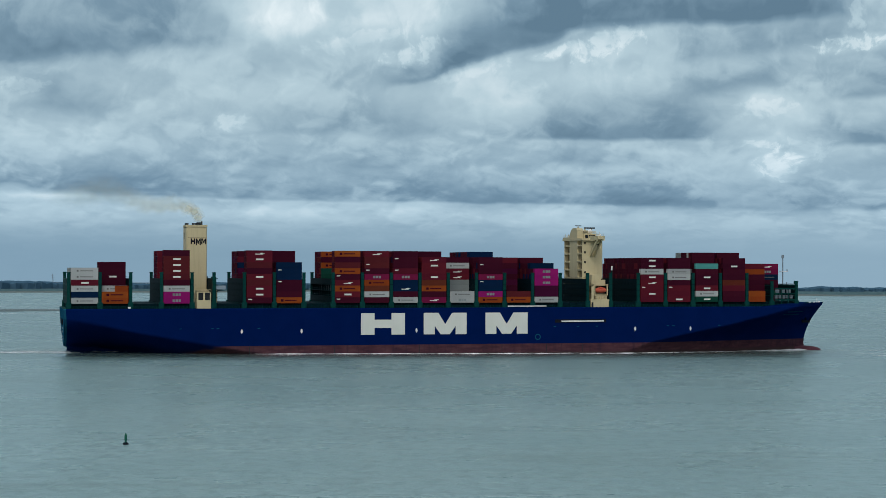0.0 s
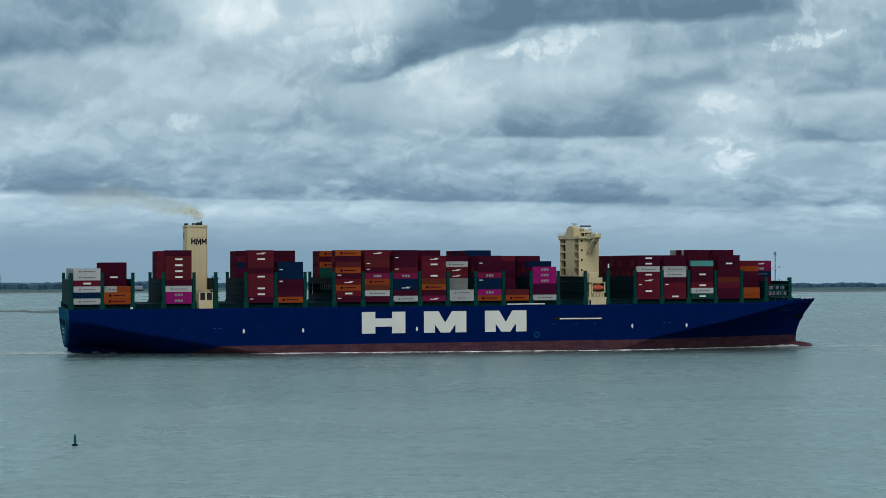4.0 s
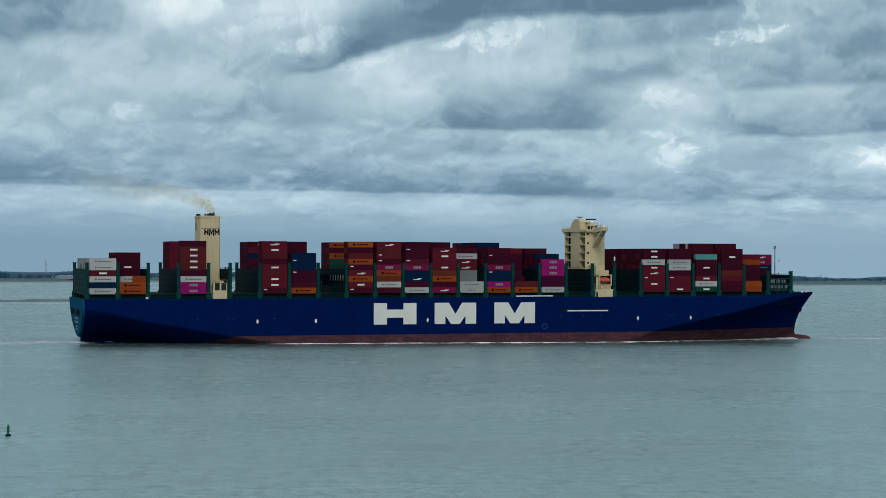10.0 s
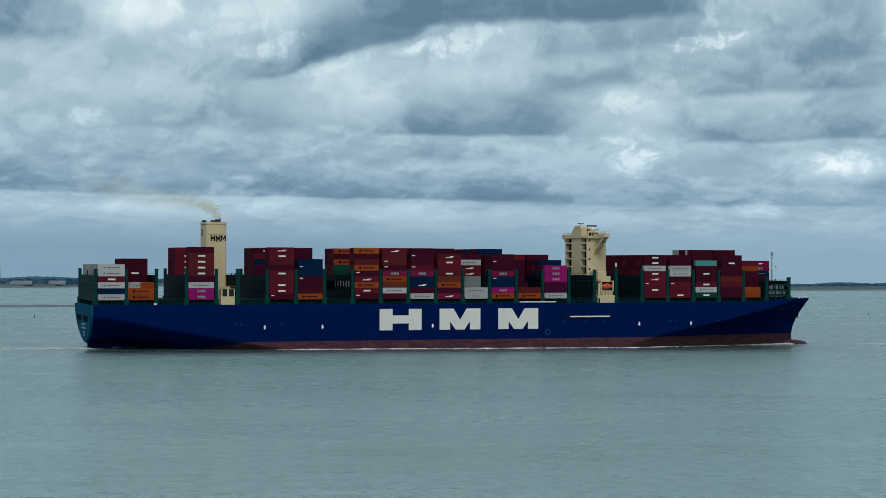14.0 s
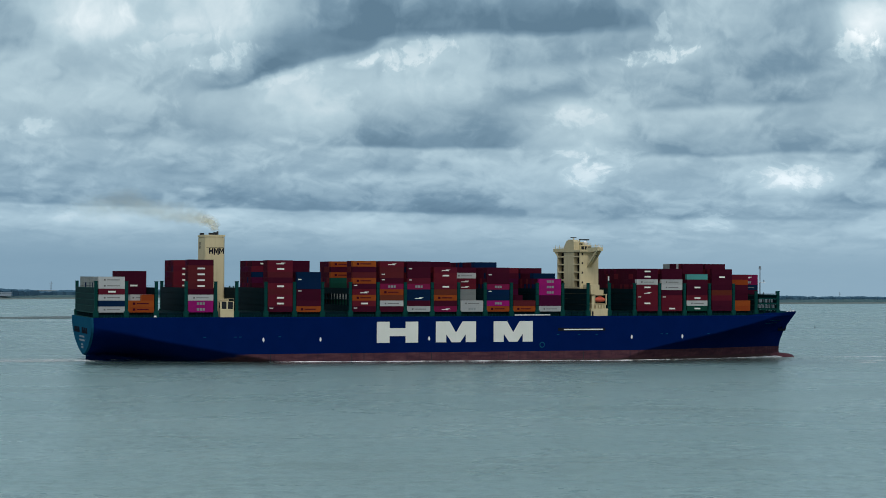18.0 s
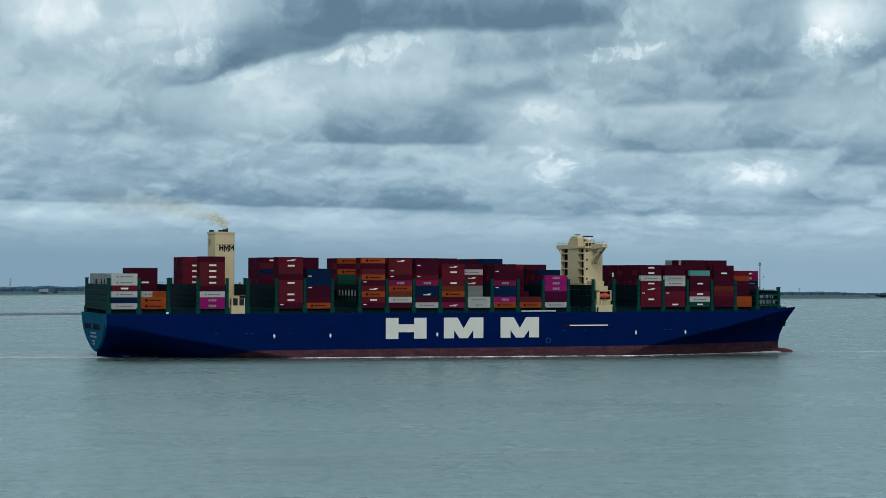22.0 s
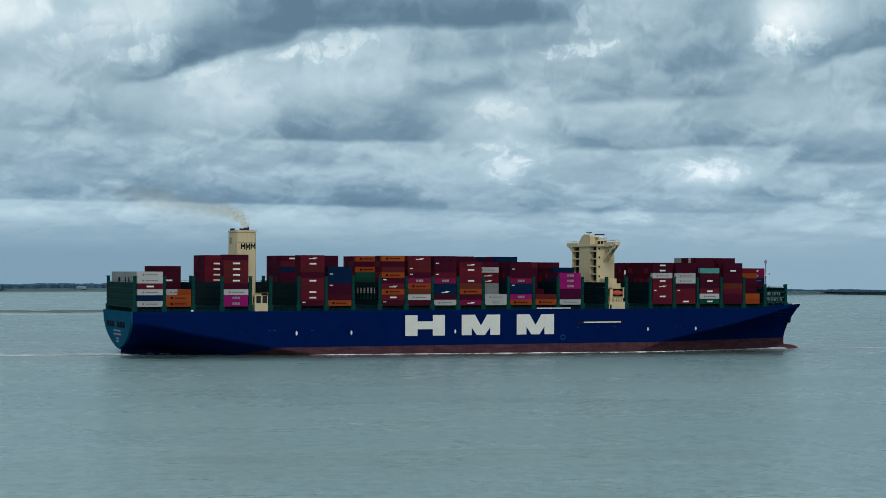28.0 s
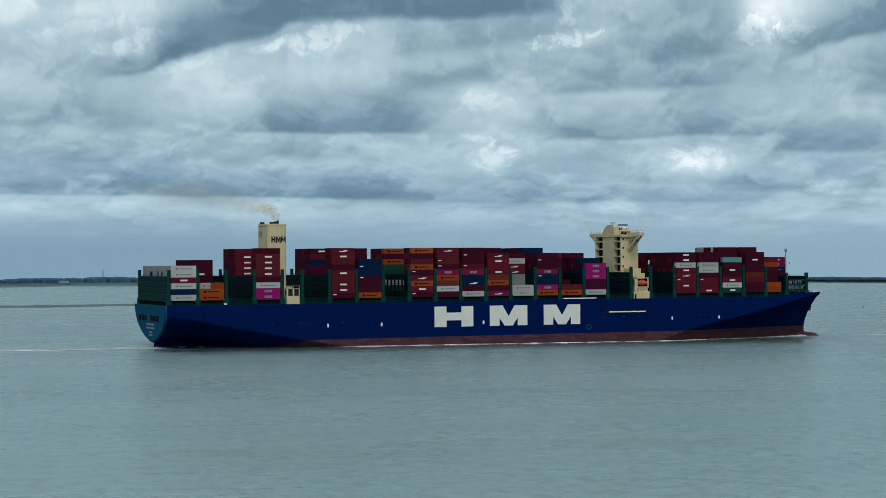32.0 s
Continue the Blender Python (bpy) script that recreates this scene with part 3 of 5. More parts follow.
def build_shore():
    rnd = random.Random(5)
    # mud and dike
    bm = bmesh.new()
    prof = [(0, -0.3, 0), (45, 0.7, 0), (150, 1.5, 0), (160, 5.5, 1), (176, 6.5, 1), (900, 6.0, 1)]
    prev = None
    for k in range(241):
        a = -40 + 85 * k / 240
        d = shore_distance(a) + 25 * noise.noise((a * 0.8, 3.1, 0))
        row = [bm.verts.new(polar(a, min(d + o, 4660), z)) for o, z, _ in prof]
        if prev:
            for i in range(len(prof) - 1):
                f = bm.faces.new((prev[i], prev[i + 1], row[i + 1], row[i]))
                f.material_index = prof[i + 1][2]
        prev = row
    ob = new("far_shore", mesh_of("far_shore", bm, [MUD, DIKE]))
    tagged(ob, "low muddy far bank with a grassy dike", "shore", kind="structure")
    # woods: a long uneven body of many crowns
    bm = bmesh.new()
    for k in range(2600):
        a = -38 + 81 * rnd.random()
        d = shore_distance(a) + 185 + 130 * rnd.random()
        h = 8 + 9 * (0.5 + 0.9 * noise.noise((a * 0.55, 0.0, 1.7))) + 3 * noise.noise((a * 2.6, 4.0, 0)) + 1.6 * rnd.random()
        h *= 0.92 * float(np.interp(a, [-40, 4, 9, 12, 18, 21, 45], [1.0, 0.95, 0.7, 0.74, 0.78, 0.5, 0.5]))
        h = max(h, 3.5)
        w = 7 + 9 * rnd.random()
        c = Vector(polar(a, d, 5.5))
        ring = [c + Vector((w * math.cos(q) * rnd.uniform(0.8, 1.2), w * math.sin(q), rnd.uniform(-1, 0))) for q in (k2 * math.pi / 3 for k2 in range(6))]
        mid = [p + Vector((0, 0, h * rnd.uniform(0.7, 0.9))) for p in ring]
        lo = [bm.verts.new(p) for p in ring]
        mi = [bm.verts.new(p) for p in mid]
        tip = bm.verts.new(c + Vector((rnd.uniform(-2, 2), 0, h)))
        for i in range(6):
            j = (i + 1) % 6
            bm.faces.new((lo[i], lo[j], mi[j], mi[i]))
            bm.faces.new((mi[i], mi[j], tip))
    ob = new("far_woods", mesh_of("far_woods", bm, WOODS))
    tagged(ob, "hazy blue-green belt of trees along the far bank", "woods", kind="stuff")

    def shed(a, off, length, depth, h):
        d = shore_distance(a) + off
        e = new("shed")
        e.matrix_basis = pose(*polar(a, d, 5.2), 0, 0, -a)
        tagged(e, "long pale shed on the far bank", "shed", "sheds on the far bank")
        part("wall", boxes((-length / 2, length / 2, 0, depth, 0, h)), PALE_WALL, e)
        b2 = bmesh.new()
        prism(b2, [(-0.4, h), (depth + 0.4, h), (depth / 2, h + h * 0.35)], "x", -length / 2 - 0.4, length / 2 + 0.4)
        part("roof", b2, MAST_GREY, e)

    for a, off, ln, dp, h in ((-8.9, 168, 62, 14, 5), (-7.7, 168, 48, 14, 5), (-5.15, 168, 42, 14, 4.5), (-2.1, 170, 30, 12, 4)):
        shed(a, off, ln, dp, h)

    def pylon(a, off, h):
        e = new("pylon")
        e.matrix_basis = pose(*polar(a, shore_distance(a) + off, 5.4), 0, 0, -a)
        tagged(e, "thin grey lattice mast behind the far trees", "mast", "masts on the far bank")
        b = bmesh.new()
        for sx in (-1, 1):
            for sy in (-1, 1):
                tube(b, (1.9 * sx, 1.9 * sy, 0), (0.3 * sx, 0.3 * sy, h), 0.2, 5)
        for k in range(7):
            z = h * k / 7
            w = 1.9 + (0.3 - 1.9) * k / 7
            tube(b, (-w, -w, z), (w, -w, z + h / 9), 0.16, 4)
            tube(b, (w, -w, z), (-w, -w, z + h / 9), 0.16, 4)
        part("lattice", b, MAST_GREY, e)
        for z in (h * 0.72, h * 0.85):
            part("crossarm", boxes((-3.4, 3.4, -0.15, 0.15, z, z + 0.3)), MAST_GREY, e)

    for a, h in ((-9.35, 34), (-12.9, 26), (-0.75, 30), (20.08, 19), (-6.0, 26), (16.3, 15)):
        pylon(a, 330, h)

    # drying sandbanks in the channel
    for dist, wide, seed in ((1870, 92, 9),):
        bm = bmesh.new()
        prev = None
        for k in range(161):
            a = -22 + 24.5 * k / 160
            w = wide * min(1, (k + 2) / 20, (162 - k) / 20) * (0.75 + 0.5 * noise.noise((a * 1.3, seed, 0)))
            d = dist + 45 * noise.noise((a * 0.25, seed, 0)) + (50 if a < -12 else 0)
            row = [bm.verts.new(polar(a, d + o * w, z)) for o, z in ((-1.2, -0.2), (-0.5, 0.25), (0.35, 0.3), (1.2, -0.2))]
            if prev:
                for i in range(3):
                    bm.faces.new((prev[i], prev[i + 1], row[i + 1], row[i]))
            prev = row
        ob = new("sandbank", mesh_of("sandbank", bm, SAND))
        tagged(ob, "long low wet sandbank awash in the channel", "sandbank", kind="structure")
    # thin lines of surf along its edges
    for dist, wide, a0, a1, seed in ((1702, 11, -22, 1.8, 2), (1885, 9, -22, -3.0, 6), (2090, 9, -20, 0.5, 8)):
        bm = bmesh.new()
        prev = None
        for k in range(121):
            a = a0 + (a1 - a0) * k / 120
            d = dist + 40 * noise.noise((a * 0.25, 9, 0)) + (50 if a < -12 else 0)
            w = wide * max(0.1, 0.6 + 1.1 * noise.noise((a * 1.1, seed, 0)))
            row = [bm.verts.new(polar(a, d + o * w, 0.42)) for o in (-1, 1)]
            if prev:
                bm.faces.new((prev[0], prev[1], row[1], row[0]))
            prev = row
        ob = new("surf_line", mesh_of("surf_line", bm, FOAM_THIN))
        tagged(ob, "thin pale line of surf on the sandbank", "foam", kind="stuff")


def build_buoy(loc, s, label, col):
    e = new("buoy")
    e.matrix_basis = pose(*loc)
    tagged(e, label, "buoy", "channel buoys")
    b = bmesh.new()
    for z0, z1, r0, r1 in ((-0.5, -0.1, 0.9, 1.05), (-0.1, 0.28, 1.05, 1.05), (0.28, 0.5, 1.05, 0.55)):
        tube(b, (0, 0, z0 * s), (0, 0, z1 * s), r0 * s * 0.62, 16, r1 * s * 0.62)
    part("float", b, BLACK_PAINT, e, "black floating hull")
    b = bmesh.new()
    tube(b, (0, 0, 0.45 * s), (0, 0, 0.95 * s), 0.22 * s, 14, 0.24 * s)
    tube(b, (0, 0, 0.95 * s), (0, 0, 2.15 * s), 0.31 * s, 14, 0.29 * s)
    part("tower", b, col, e)
    b = bmesh.new()
    tube(b, (0, 0, 2.15 * s), (0, 0, 2.35 * s), 0.29 * s, 12, 0.2 * s)
    tube(b, (0, 0, 2.35 * s), (0, 0, 2.66 * s), 0.16 * s, 10, 0.1 * s)
    part("lantern", b, col, e)
    b = bmesh.new()
    tube(b, (0, 0, 1.0 * s), (0, 0, 1.08 * s), 0.36 * s, 14)
    part("collar", b, col, e)
    return e


SKY = build_sky()
build_water()
build_shore()
build_buoy((-71.7, 387.6, 0), 1.0, "green lateral channel buoy with a can tower on a black float", BUOY_GREEN)
for p in ((-188.3, 1301.0), (721.0, 1589.0), (884.0, 2485.0), (553.0, 1580.0)):
    build_buoy((*p, 0), 0.95, "small dark channel buoy far out on the water", BUOY_GREEN)

# ---------------------------------------------------------------- the ship
HALF = BEAM / 2
MID = Vector((200, HALF, 0))
HEAD, TURN, SPEED, COURSE, START = 0.23819, -0.000701, 6.1635, 0.16334, (16.667, 837.543)


def ship_pose(t):
    """Where the ship's own frame (x from the stern forward, y from the near side across, z from the water) stands at t."""
    a = HEAD + TURN * (t - 16)
    cx, cy = START[0] + SPEED * math.cos(COURSE) * t, START[1] + SPEED * math.sin(COURSE) * t
    return Matrix.Translation((cx, cy, 0)) @ Matrix.Rotation(a, 4, "Z") @ Matrix.Translation((-200, 0, 0))


TRIM = Matrix.Translation((200, 0, 25)) @ Matrix.Rotation(radians(-0.46), 4, "Y") @ Matrix.Translation((-200, 0, -25))
MOVING = []      # (thing, place in the ship's frame)

SHIP = new("container_ship")
tagged(SHIP, "very large dark-blue container ship with a red waterline, under way", "ship")
MOVING.append((SHIP, Matrix.Translation(MID)))
SHIFT = Matrix.Translation(-MID)


def ship_part(name, bm, material, label="", parent=None):
    ob = part(name, bm, material, parent or SHIP, label)
    if parent is None:
        ob.matrix_basis = SHIFT
    return ob


def stern_x(z):
    return 1.6 + (DECK - z) * 0.06 if z > 3.6 else 4.2


def stem_x(z):
    return float(np.interp(z, [-3, 0, 2.2, 5, 8.2, 12, 15.8, 20, 22.6, 24.2], [391.5, 391.0, 390.4, 390.6, 391.4, 393.1, 395.4, 398.8, 401.0, 402.2]))


def half_breadth(x, z):
    if z < 3.6:
        tw = 0.9
    elif z < 16.5:
        tw = 29.6 * max(0, 1 - ((16.5 - z) / 13.0) ** 1.8) ** 0.62
        tw = max(tw, 0.9)
    else:
        tw = 29.6 + 0.9 * (z - 16.5) / 6.1
    xa = float(np.interp(z, [-3, 0, 3.6, 6, 10, 14, 16.5, 23], [60, 55, 48, 44, 38, 28, 16, 12]))
    xf = float(np.interp(z, [-3, 0, 4.7, 8, 13, 18, 22.6, 25], [268, 276, 290, 306, 332, 354, 371, 374]))
    chine = float(np.interp(x, [0, 8, 30, 67, 98], [18.4, 16.9, 12.2, 5.5, 0.0]))
    xs, xe = stern_x(z), stem_x(z)
    b = HALF
    if x < 130:
        u = min(1, max(0, (x - xs) / (xa - xs)))
        b = HALF - (HALF - tw) * (1 - u) ** 1.4 - 1.45 * max(0, chine - z) * min(1, (x + 6) / 30)
        b = max(b, 0.9)
    elif x > xf:
        u = (x - xf) / (xe - xf)
        p = float(np.interp(z, [0, 8, 16, 23], [1.06, 1.07, 1.2, 1.6]))
        b = HALF * max(0.0, 1 - min(1, u) ** p) + 0.25
    return b


def build_hull():
    zs = [-3, -1, 0, 0.8, 1.6, 2.3, 3, 3.6, 4.2, BOOT] + [5.3 + 0.6 * k for k in range(28)] + [22.0, DECK]
    n = 300
    ss = [(0.5 - 0.5 * math.cos(math.pi * k / n)) * 0.55 + 0.45 * k / n for k in range(n + 1)]
    bm = bmesh.new()
    side = {}
    for sgn in (-1, 1):
        for j, z in enumerate(zs):
            xs, xe = stern_x(z), stem_x(z)
            for i, s in enumerate(ss):
                x = xs + s * (xe - xs)
                side[sgn, j, i] = bm.verts.new((x, HALF + sgn * half_breadth(x, z), z))
        for j in range(len(zs) - 1):
            for i in range(n):
                q = [side[sgn, j, i], side[sgn, j, i + 1], side[sgn, j + 1, i + 1], side[sgn, j + 1, i]]
                f = bm.faces.new(q if sgn < 0 else q[::-1])
                f.material_index = 2 if i < 2 and zs[j] >= 3.6 else 0      # transom paint wraps round the corner
                f.smooth = True
    top = len(zs) - 1
    for i in range(n):
        f = bm.faces.new((side[-1, top, i], side[-1, top, i + 1], side[1, top, i + 1], side[1, top, i]))
        f.material_index = 1
    for j in range(top):
        f = bm.faces.new((side[1, j, n], side[-1, j, n], side[-1, j + 1, n], side[1, j + 1, n]))
        f = bm.faces.new((side[-1, j, 0], side[1, j, 0], side[1, j + 1, 0], side[-1, j + 1, 0]))
        f.material_index = 2 if zs[j] >= 3.6 else 0
    hull = ship_part("hull", bm, [HULL_PAINT, DECK_GREEN, TRANSOM_BLUE], "dark-blue steel hull with a dull red boot-top")
    # bulbous bow breaking the surface
    bm = bmesh.new()
    rings = []
    for k in range(13):
        u = k / 12
        x = 384 + 17.0 * u
        r = 3.6 * math.sqrt(max(0.0, 1 - (max(0, u - 0.1) / 0.9) ** 2.6)) + 0.02
        rings.append([bm.verts.new((x, HALF + r * 0.9 * math.cos(q), -1.9 + r * 0.82 * math.sin(q))) for q in (m * 2 * math.pi / 14 for m in range(14))])
    for a, b in zip(rings, rings[1:]):
        for m in range(14):
            f = bm.faces.new((a[m], a[(m + 1) % 14], b[(m + 1) % 14], b[m]))
            f.smooth = True
    ship_part("bulbous_bow", bm, HULL_RED, "dull red bulb at the waterline")
    # bulwark round the forecastle
    bm = bmesh.new()
    xs = [352 + 49.2 * k / 26 for k in range(27)]
    for sgn in (-1, 1):
        prev = None
        for x in xs:
            b = half_breadth(x, DECK)
            h = 1.5 * min(1, (x - 352) / 14)
            cur = [bm.verts.new((x, HALF + sgn * b, DECK)), bm.verts.new((x + 0.5 * h, HALF + sgn * (b + 0.05), DECK + h)), bm.verts.new((x + 0.5 * h, HALF + sgn * max(0, b - 0.35), DECK + h)), bm.verts.new((x, HALF + sgn * max(0, b - 0.35), DECK))]
            if prev:
                for i in range(3):
                    bm.faces.new((prev[i], cur[i], cur[i + 1], prev[i + 1]))
            prev = cur
    ship_part("bulwark", bm, HULL_BLUE)
    return hull


HULL = build_hull()


def on_hull(name, bm, mat, label=""):
    return ship_part(name, bm, mat, label, HULL)


def slab(x0, x1, z0, z1, y=-0.05, deep=0.12):
    return boxes((x0, x1, y, y + deep, z0, z1))


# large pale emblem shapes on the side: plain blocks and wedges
def build_emblems():
    z0, z1 = 9.6, 20.1
    for x0, x1, z in ((142.2, 148.9, None), (157.3, 164.0, None)):
        on_hull("emblem_block", slab(x0, x1, z0, z1), LETTER_WHITE, "large off-white painted block")
    on_hull("emblem_block", slab(148.91, 157.29, 12.9, 16.9), LETTER_WHITE, "large off-white painted block")
    for s in (173.4, 204.7):
        on_hull("emblem_block", slab(s, s + 5.6, z0, z1), LETTER_WHITE, "large off-white painted block")
        on_hull("emblem_block", slab(s + 16.1, s + 21.7, z0, z1), LETTER_WHITE, "large off-white painted block")
        bm = bmesh.new()
        prism(bm, [(s + 5.61, 13.6), (s + 8.5, z0), (s + 13.2, z0), (s + 16.09, 13.6), (s + 16.09, z1), (s + 14.3, z1), (s + 10.85, 14.5), (s + 7.4, z1), (s + 5.61, z1)], "y", -0.05, 0.07)
        on_hull("emblem_wedge", bm, LETTER_WHITE, "large off-white painted wedge")
    # tug marks
    for x in (84.5, 113.2, 169.8, 283.0, 312.9):
        bm = bmesh.new()
        prism(bm, [(x - 0.6, 11.4), (x, 10.4), (x + 0.6, 11.4), (x + 0.35, 12.4), (x, 12.8), (x - 0.35, 12.4)], "y", -0.06, 0.05)
        on_hull("tug_mark", bm, WHITE_STEEL, "small white painted mark")
    for x in (55.0, 70.0, 72.5, 92.0, 240.0, 252.0, 262.0, 300.0, 303.0, 328.0):
        y = HALF - half_breadth(x, 13.0)
        on_hull("hull_mark", slab(x, x + 1.3, 12.9, 13.2, y - 0.05), TRANSOM_BLUE)
    # accommodation ladder; a flat black strip stands in for its shaded recess
    on_hull("ladder_recess", slab(240.6, 267.6, 14.9, 16.5, -0.04), BLACK_PAINT, "long flat black strip in place of a shaded recess")
    on_hull("accommodation_ladder", slab(244.0, 266.2, 15.35, 15.95, -0.35, 0.3), WHITE_STEEL, "folded white boarding ladder")
    on_hull("gangway", slab(216.2, 236.0, 23.0, 23.5, -0.5, 0.45), WHITE_STEEL, "white stowed gangway at deck edge")
    # round bow-thruster sign
    bm = bmesh.new()
    prism(bm, [(231.7 + 1.5 * math.cos(q), 7.9 + 1.5 * math.sin(q)) for q in (k * math.pi / 9 for k in range(18))], "y", -0.05, 0.05)
    on_hull("thruster_sign", bm, TRANSOM_BLUE, "round pale-blue sign")
    bm = bmesh.new()
    prism(bm, [(231.7 + 1.05 * math.cos(q), 7.9 + 1.05 * math.sin(q)) for q in (k * math.pi / 9 for k in range(18))], "y", -0.07, -0.02)
    on_hull("thruster_sign", bm, HULL_BLUE)
    # frame welds in the red boot-top
    for x in (46, 88, 129, 171, 213, 236, 255, 297, 330):
        y = HALF - half_breadth(x, 2.4)
        on_hull("weld_seam", slab(x, x + 0.35, 0.2, 4.5, y - 0.03, 0.15), DARK_STEEL) if y < 0.1 else None


build_emblems()


def build_stern():
    # name and port of registry, unreadable: bars
    def aft(y0, y1, z0, z1, mat, nm, lb):
        x = stern_x(z1) - 0.05
        on_hull(nm, boxes((x, x + 0.4, y0, y1, z0, z1)), mat, lb)
    for start in (12.6, 36.6):
        for k in range(3):
            aft(start + 5.9 * k, start + 4.6 + 5.9 * k, 14.7, 17.4, BLACK_PAINT, "name_bar", "dark painted lettering bar")
    for z, w in ((12.5, 15.0), (10.7, 16.0), (8.6, 6.0), (7.2, 6.0)):
        aft(HALF - w / 2, HALF + w / 2, z, z + 0.85, MAST_GREY, "port_bar", "pale grey painted lettering bar")
    # mooring deck lamp and rail
    on_hull("deck_lamp", boxes((31.2, 32.4, -0.1, 0.5, 22.7, 23.5)), WHITE_STEEL, "small white lamp box")
    # bow name bars, anchor and pocket
    for z in (19.4, 17.9):
        bm = bmesh.new()
        for k in range(8):
            x0 = 368 + 1.7 * k - (19.4 - z) * 0.8
            y0, y1 = HALF - half_breadth(x0, z + 0.4) - 0.12, HALF - half_breadth(x0 + 1.3, z + 0.4) - 0.12
            vs = [bm.verts.new(p) for p in ((x0, y0, z), (x0 + 1.3, y1, z), (x0 + 1.3, y1, z + 0.8), (x0, y0, z + 0.8))]
            bm.faces.new(vs)
        bmesh.ops.solidify(bm, geom=list(bm.faces), thickness=0.1)
        on_hull("name_bar", bm, TRANSOM_BLUE, "pale painted lettering bar")
    x, z = 389.6, 15.6
    y = HALF - half_breadth(x, z)
    bm = bmesh.new()
    tube(bm, (x, y + 0.6, z + 1.0), (x - 0.2, y - 0.9, z - 0.6), 0.45, 8)
    box(bm, x - 2.4, x + 2.2, y - 1.3, y - 0.5, z - 2.3, z - 1.0, 0.2)
    tube(bm, (x - 2.2, y - 0.9, z - 1.6), (x - 2.7, y - 1.0, z + 0.4), 0.35, 6)
    tube(bm, (x + 2.0, y - 0.9, z - 1.6), (x + 2.5, y - 1.0, z + 0.4), 0.35, 6)
    on_hull("anchor", bm, BLACK_PAINT, "black stockless anchor housed at the bow")


build_stern()

# ---- deck structures
BAYS = [5.3, 19.2, 33.5, 47.7, 72.5, 86.9, 101.2, 115.4, 129.7, 144.1, 158.4, 172.7, 187.0, 201.4, 215.9, 230.3, 244.7, 271.4, 286.3, 300.9, 316.1, 331.0, 345.3, 358.9]
BLEN = 12.19
BASE, TIER, ROW = 25.0, 2.8, 2.5


def ship_reach(x):
    """Near-side setback of the stowage where the hull narrows."""
    return max(0.35, HALF - half_breadth(min(x, 399), DECK) + 0.35)


def build_lashing_bridge(xc, y0, y1, top):
    n = max(2, int((y1 - y0) / 5))
    b0 = bmesh.new()
    box(b0, -0.6, 0.6, y0, y1, 24.6, 25.1)
    br = ship_part("lashing_bridge", b0, DECK_GREEN, "green steel lashing bridge across the deck")
    for k, z in enumerate((27.9, 30.8, 33.7, 36.4) if top > 38 else (27.9, 30.8, 33.2)):
        # inner bridges get the darkened green in place of shade, end ones plain green
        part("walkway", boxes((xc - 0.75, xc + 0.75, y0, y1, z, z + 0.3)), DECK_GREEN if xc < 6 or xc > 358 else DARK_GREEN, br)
        part("rail", boxes((xc - 0.80, xc - 0.72, y0, y1, z + 1.05, z + 1.15)), DARK_GREEN, br)
        z0 = (25.2, 28.3, 31.2, 34.1)[k]
        if abs(xc - 128.6) < 1 and k in (1, 2):      # open level beside the empty bay
            continue
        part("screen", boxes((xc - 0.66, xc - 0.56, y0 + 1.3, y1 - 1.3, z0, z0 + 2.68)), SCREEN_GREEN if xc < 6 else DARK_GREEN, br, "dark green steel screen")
    for y in (y0, y1 - 1.1):
        b = bmesh.new()
        box(b, xc - 0.75, xc + 0.75, y, y + 1.1, DECK, top, 0.1)
        box(b, xc - 0.95, xc + 0.95, y - 0.05, y + 1.2, top, top + 0.35, 0.08)
        box(b, xc - 1.25, xc + 1.25, y - 0.1, y + 1.2, DECK, BASE + 0.6, 0.1)
        part("end_post", b, DECK_GREEN, br)
    b0 = boxes((-0.40, 0.40, -0.22, 0.22, DECK, top - 2.75))
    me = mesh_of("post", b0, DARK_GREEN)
    for k in range(1, n):
        o = part("post", me, None, br)
        o.matrix_basis = Matrix.Translation((xc, y0 + (y1 - y0) * k / n, 0))
    br.matrix_basis = SHIFT
    for v in br.data.vertices:
        v.co.x += xc
    return br


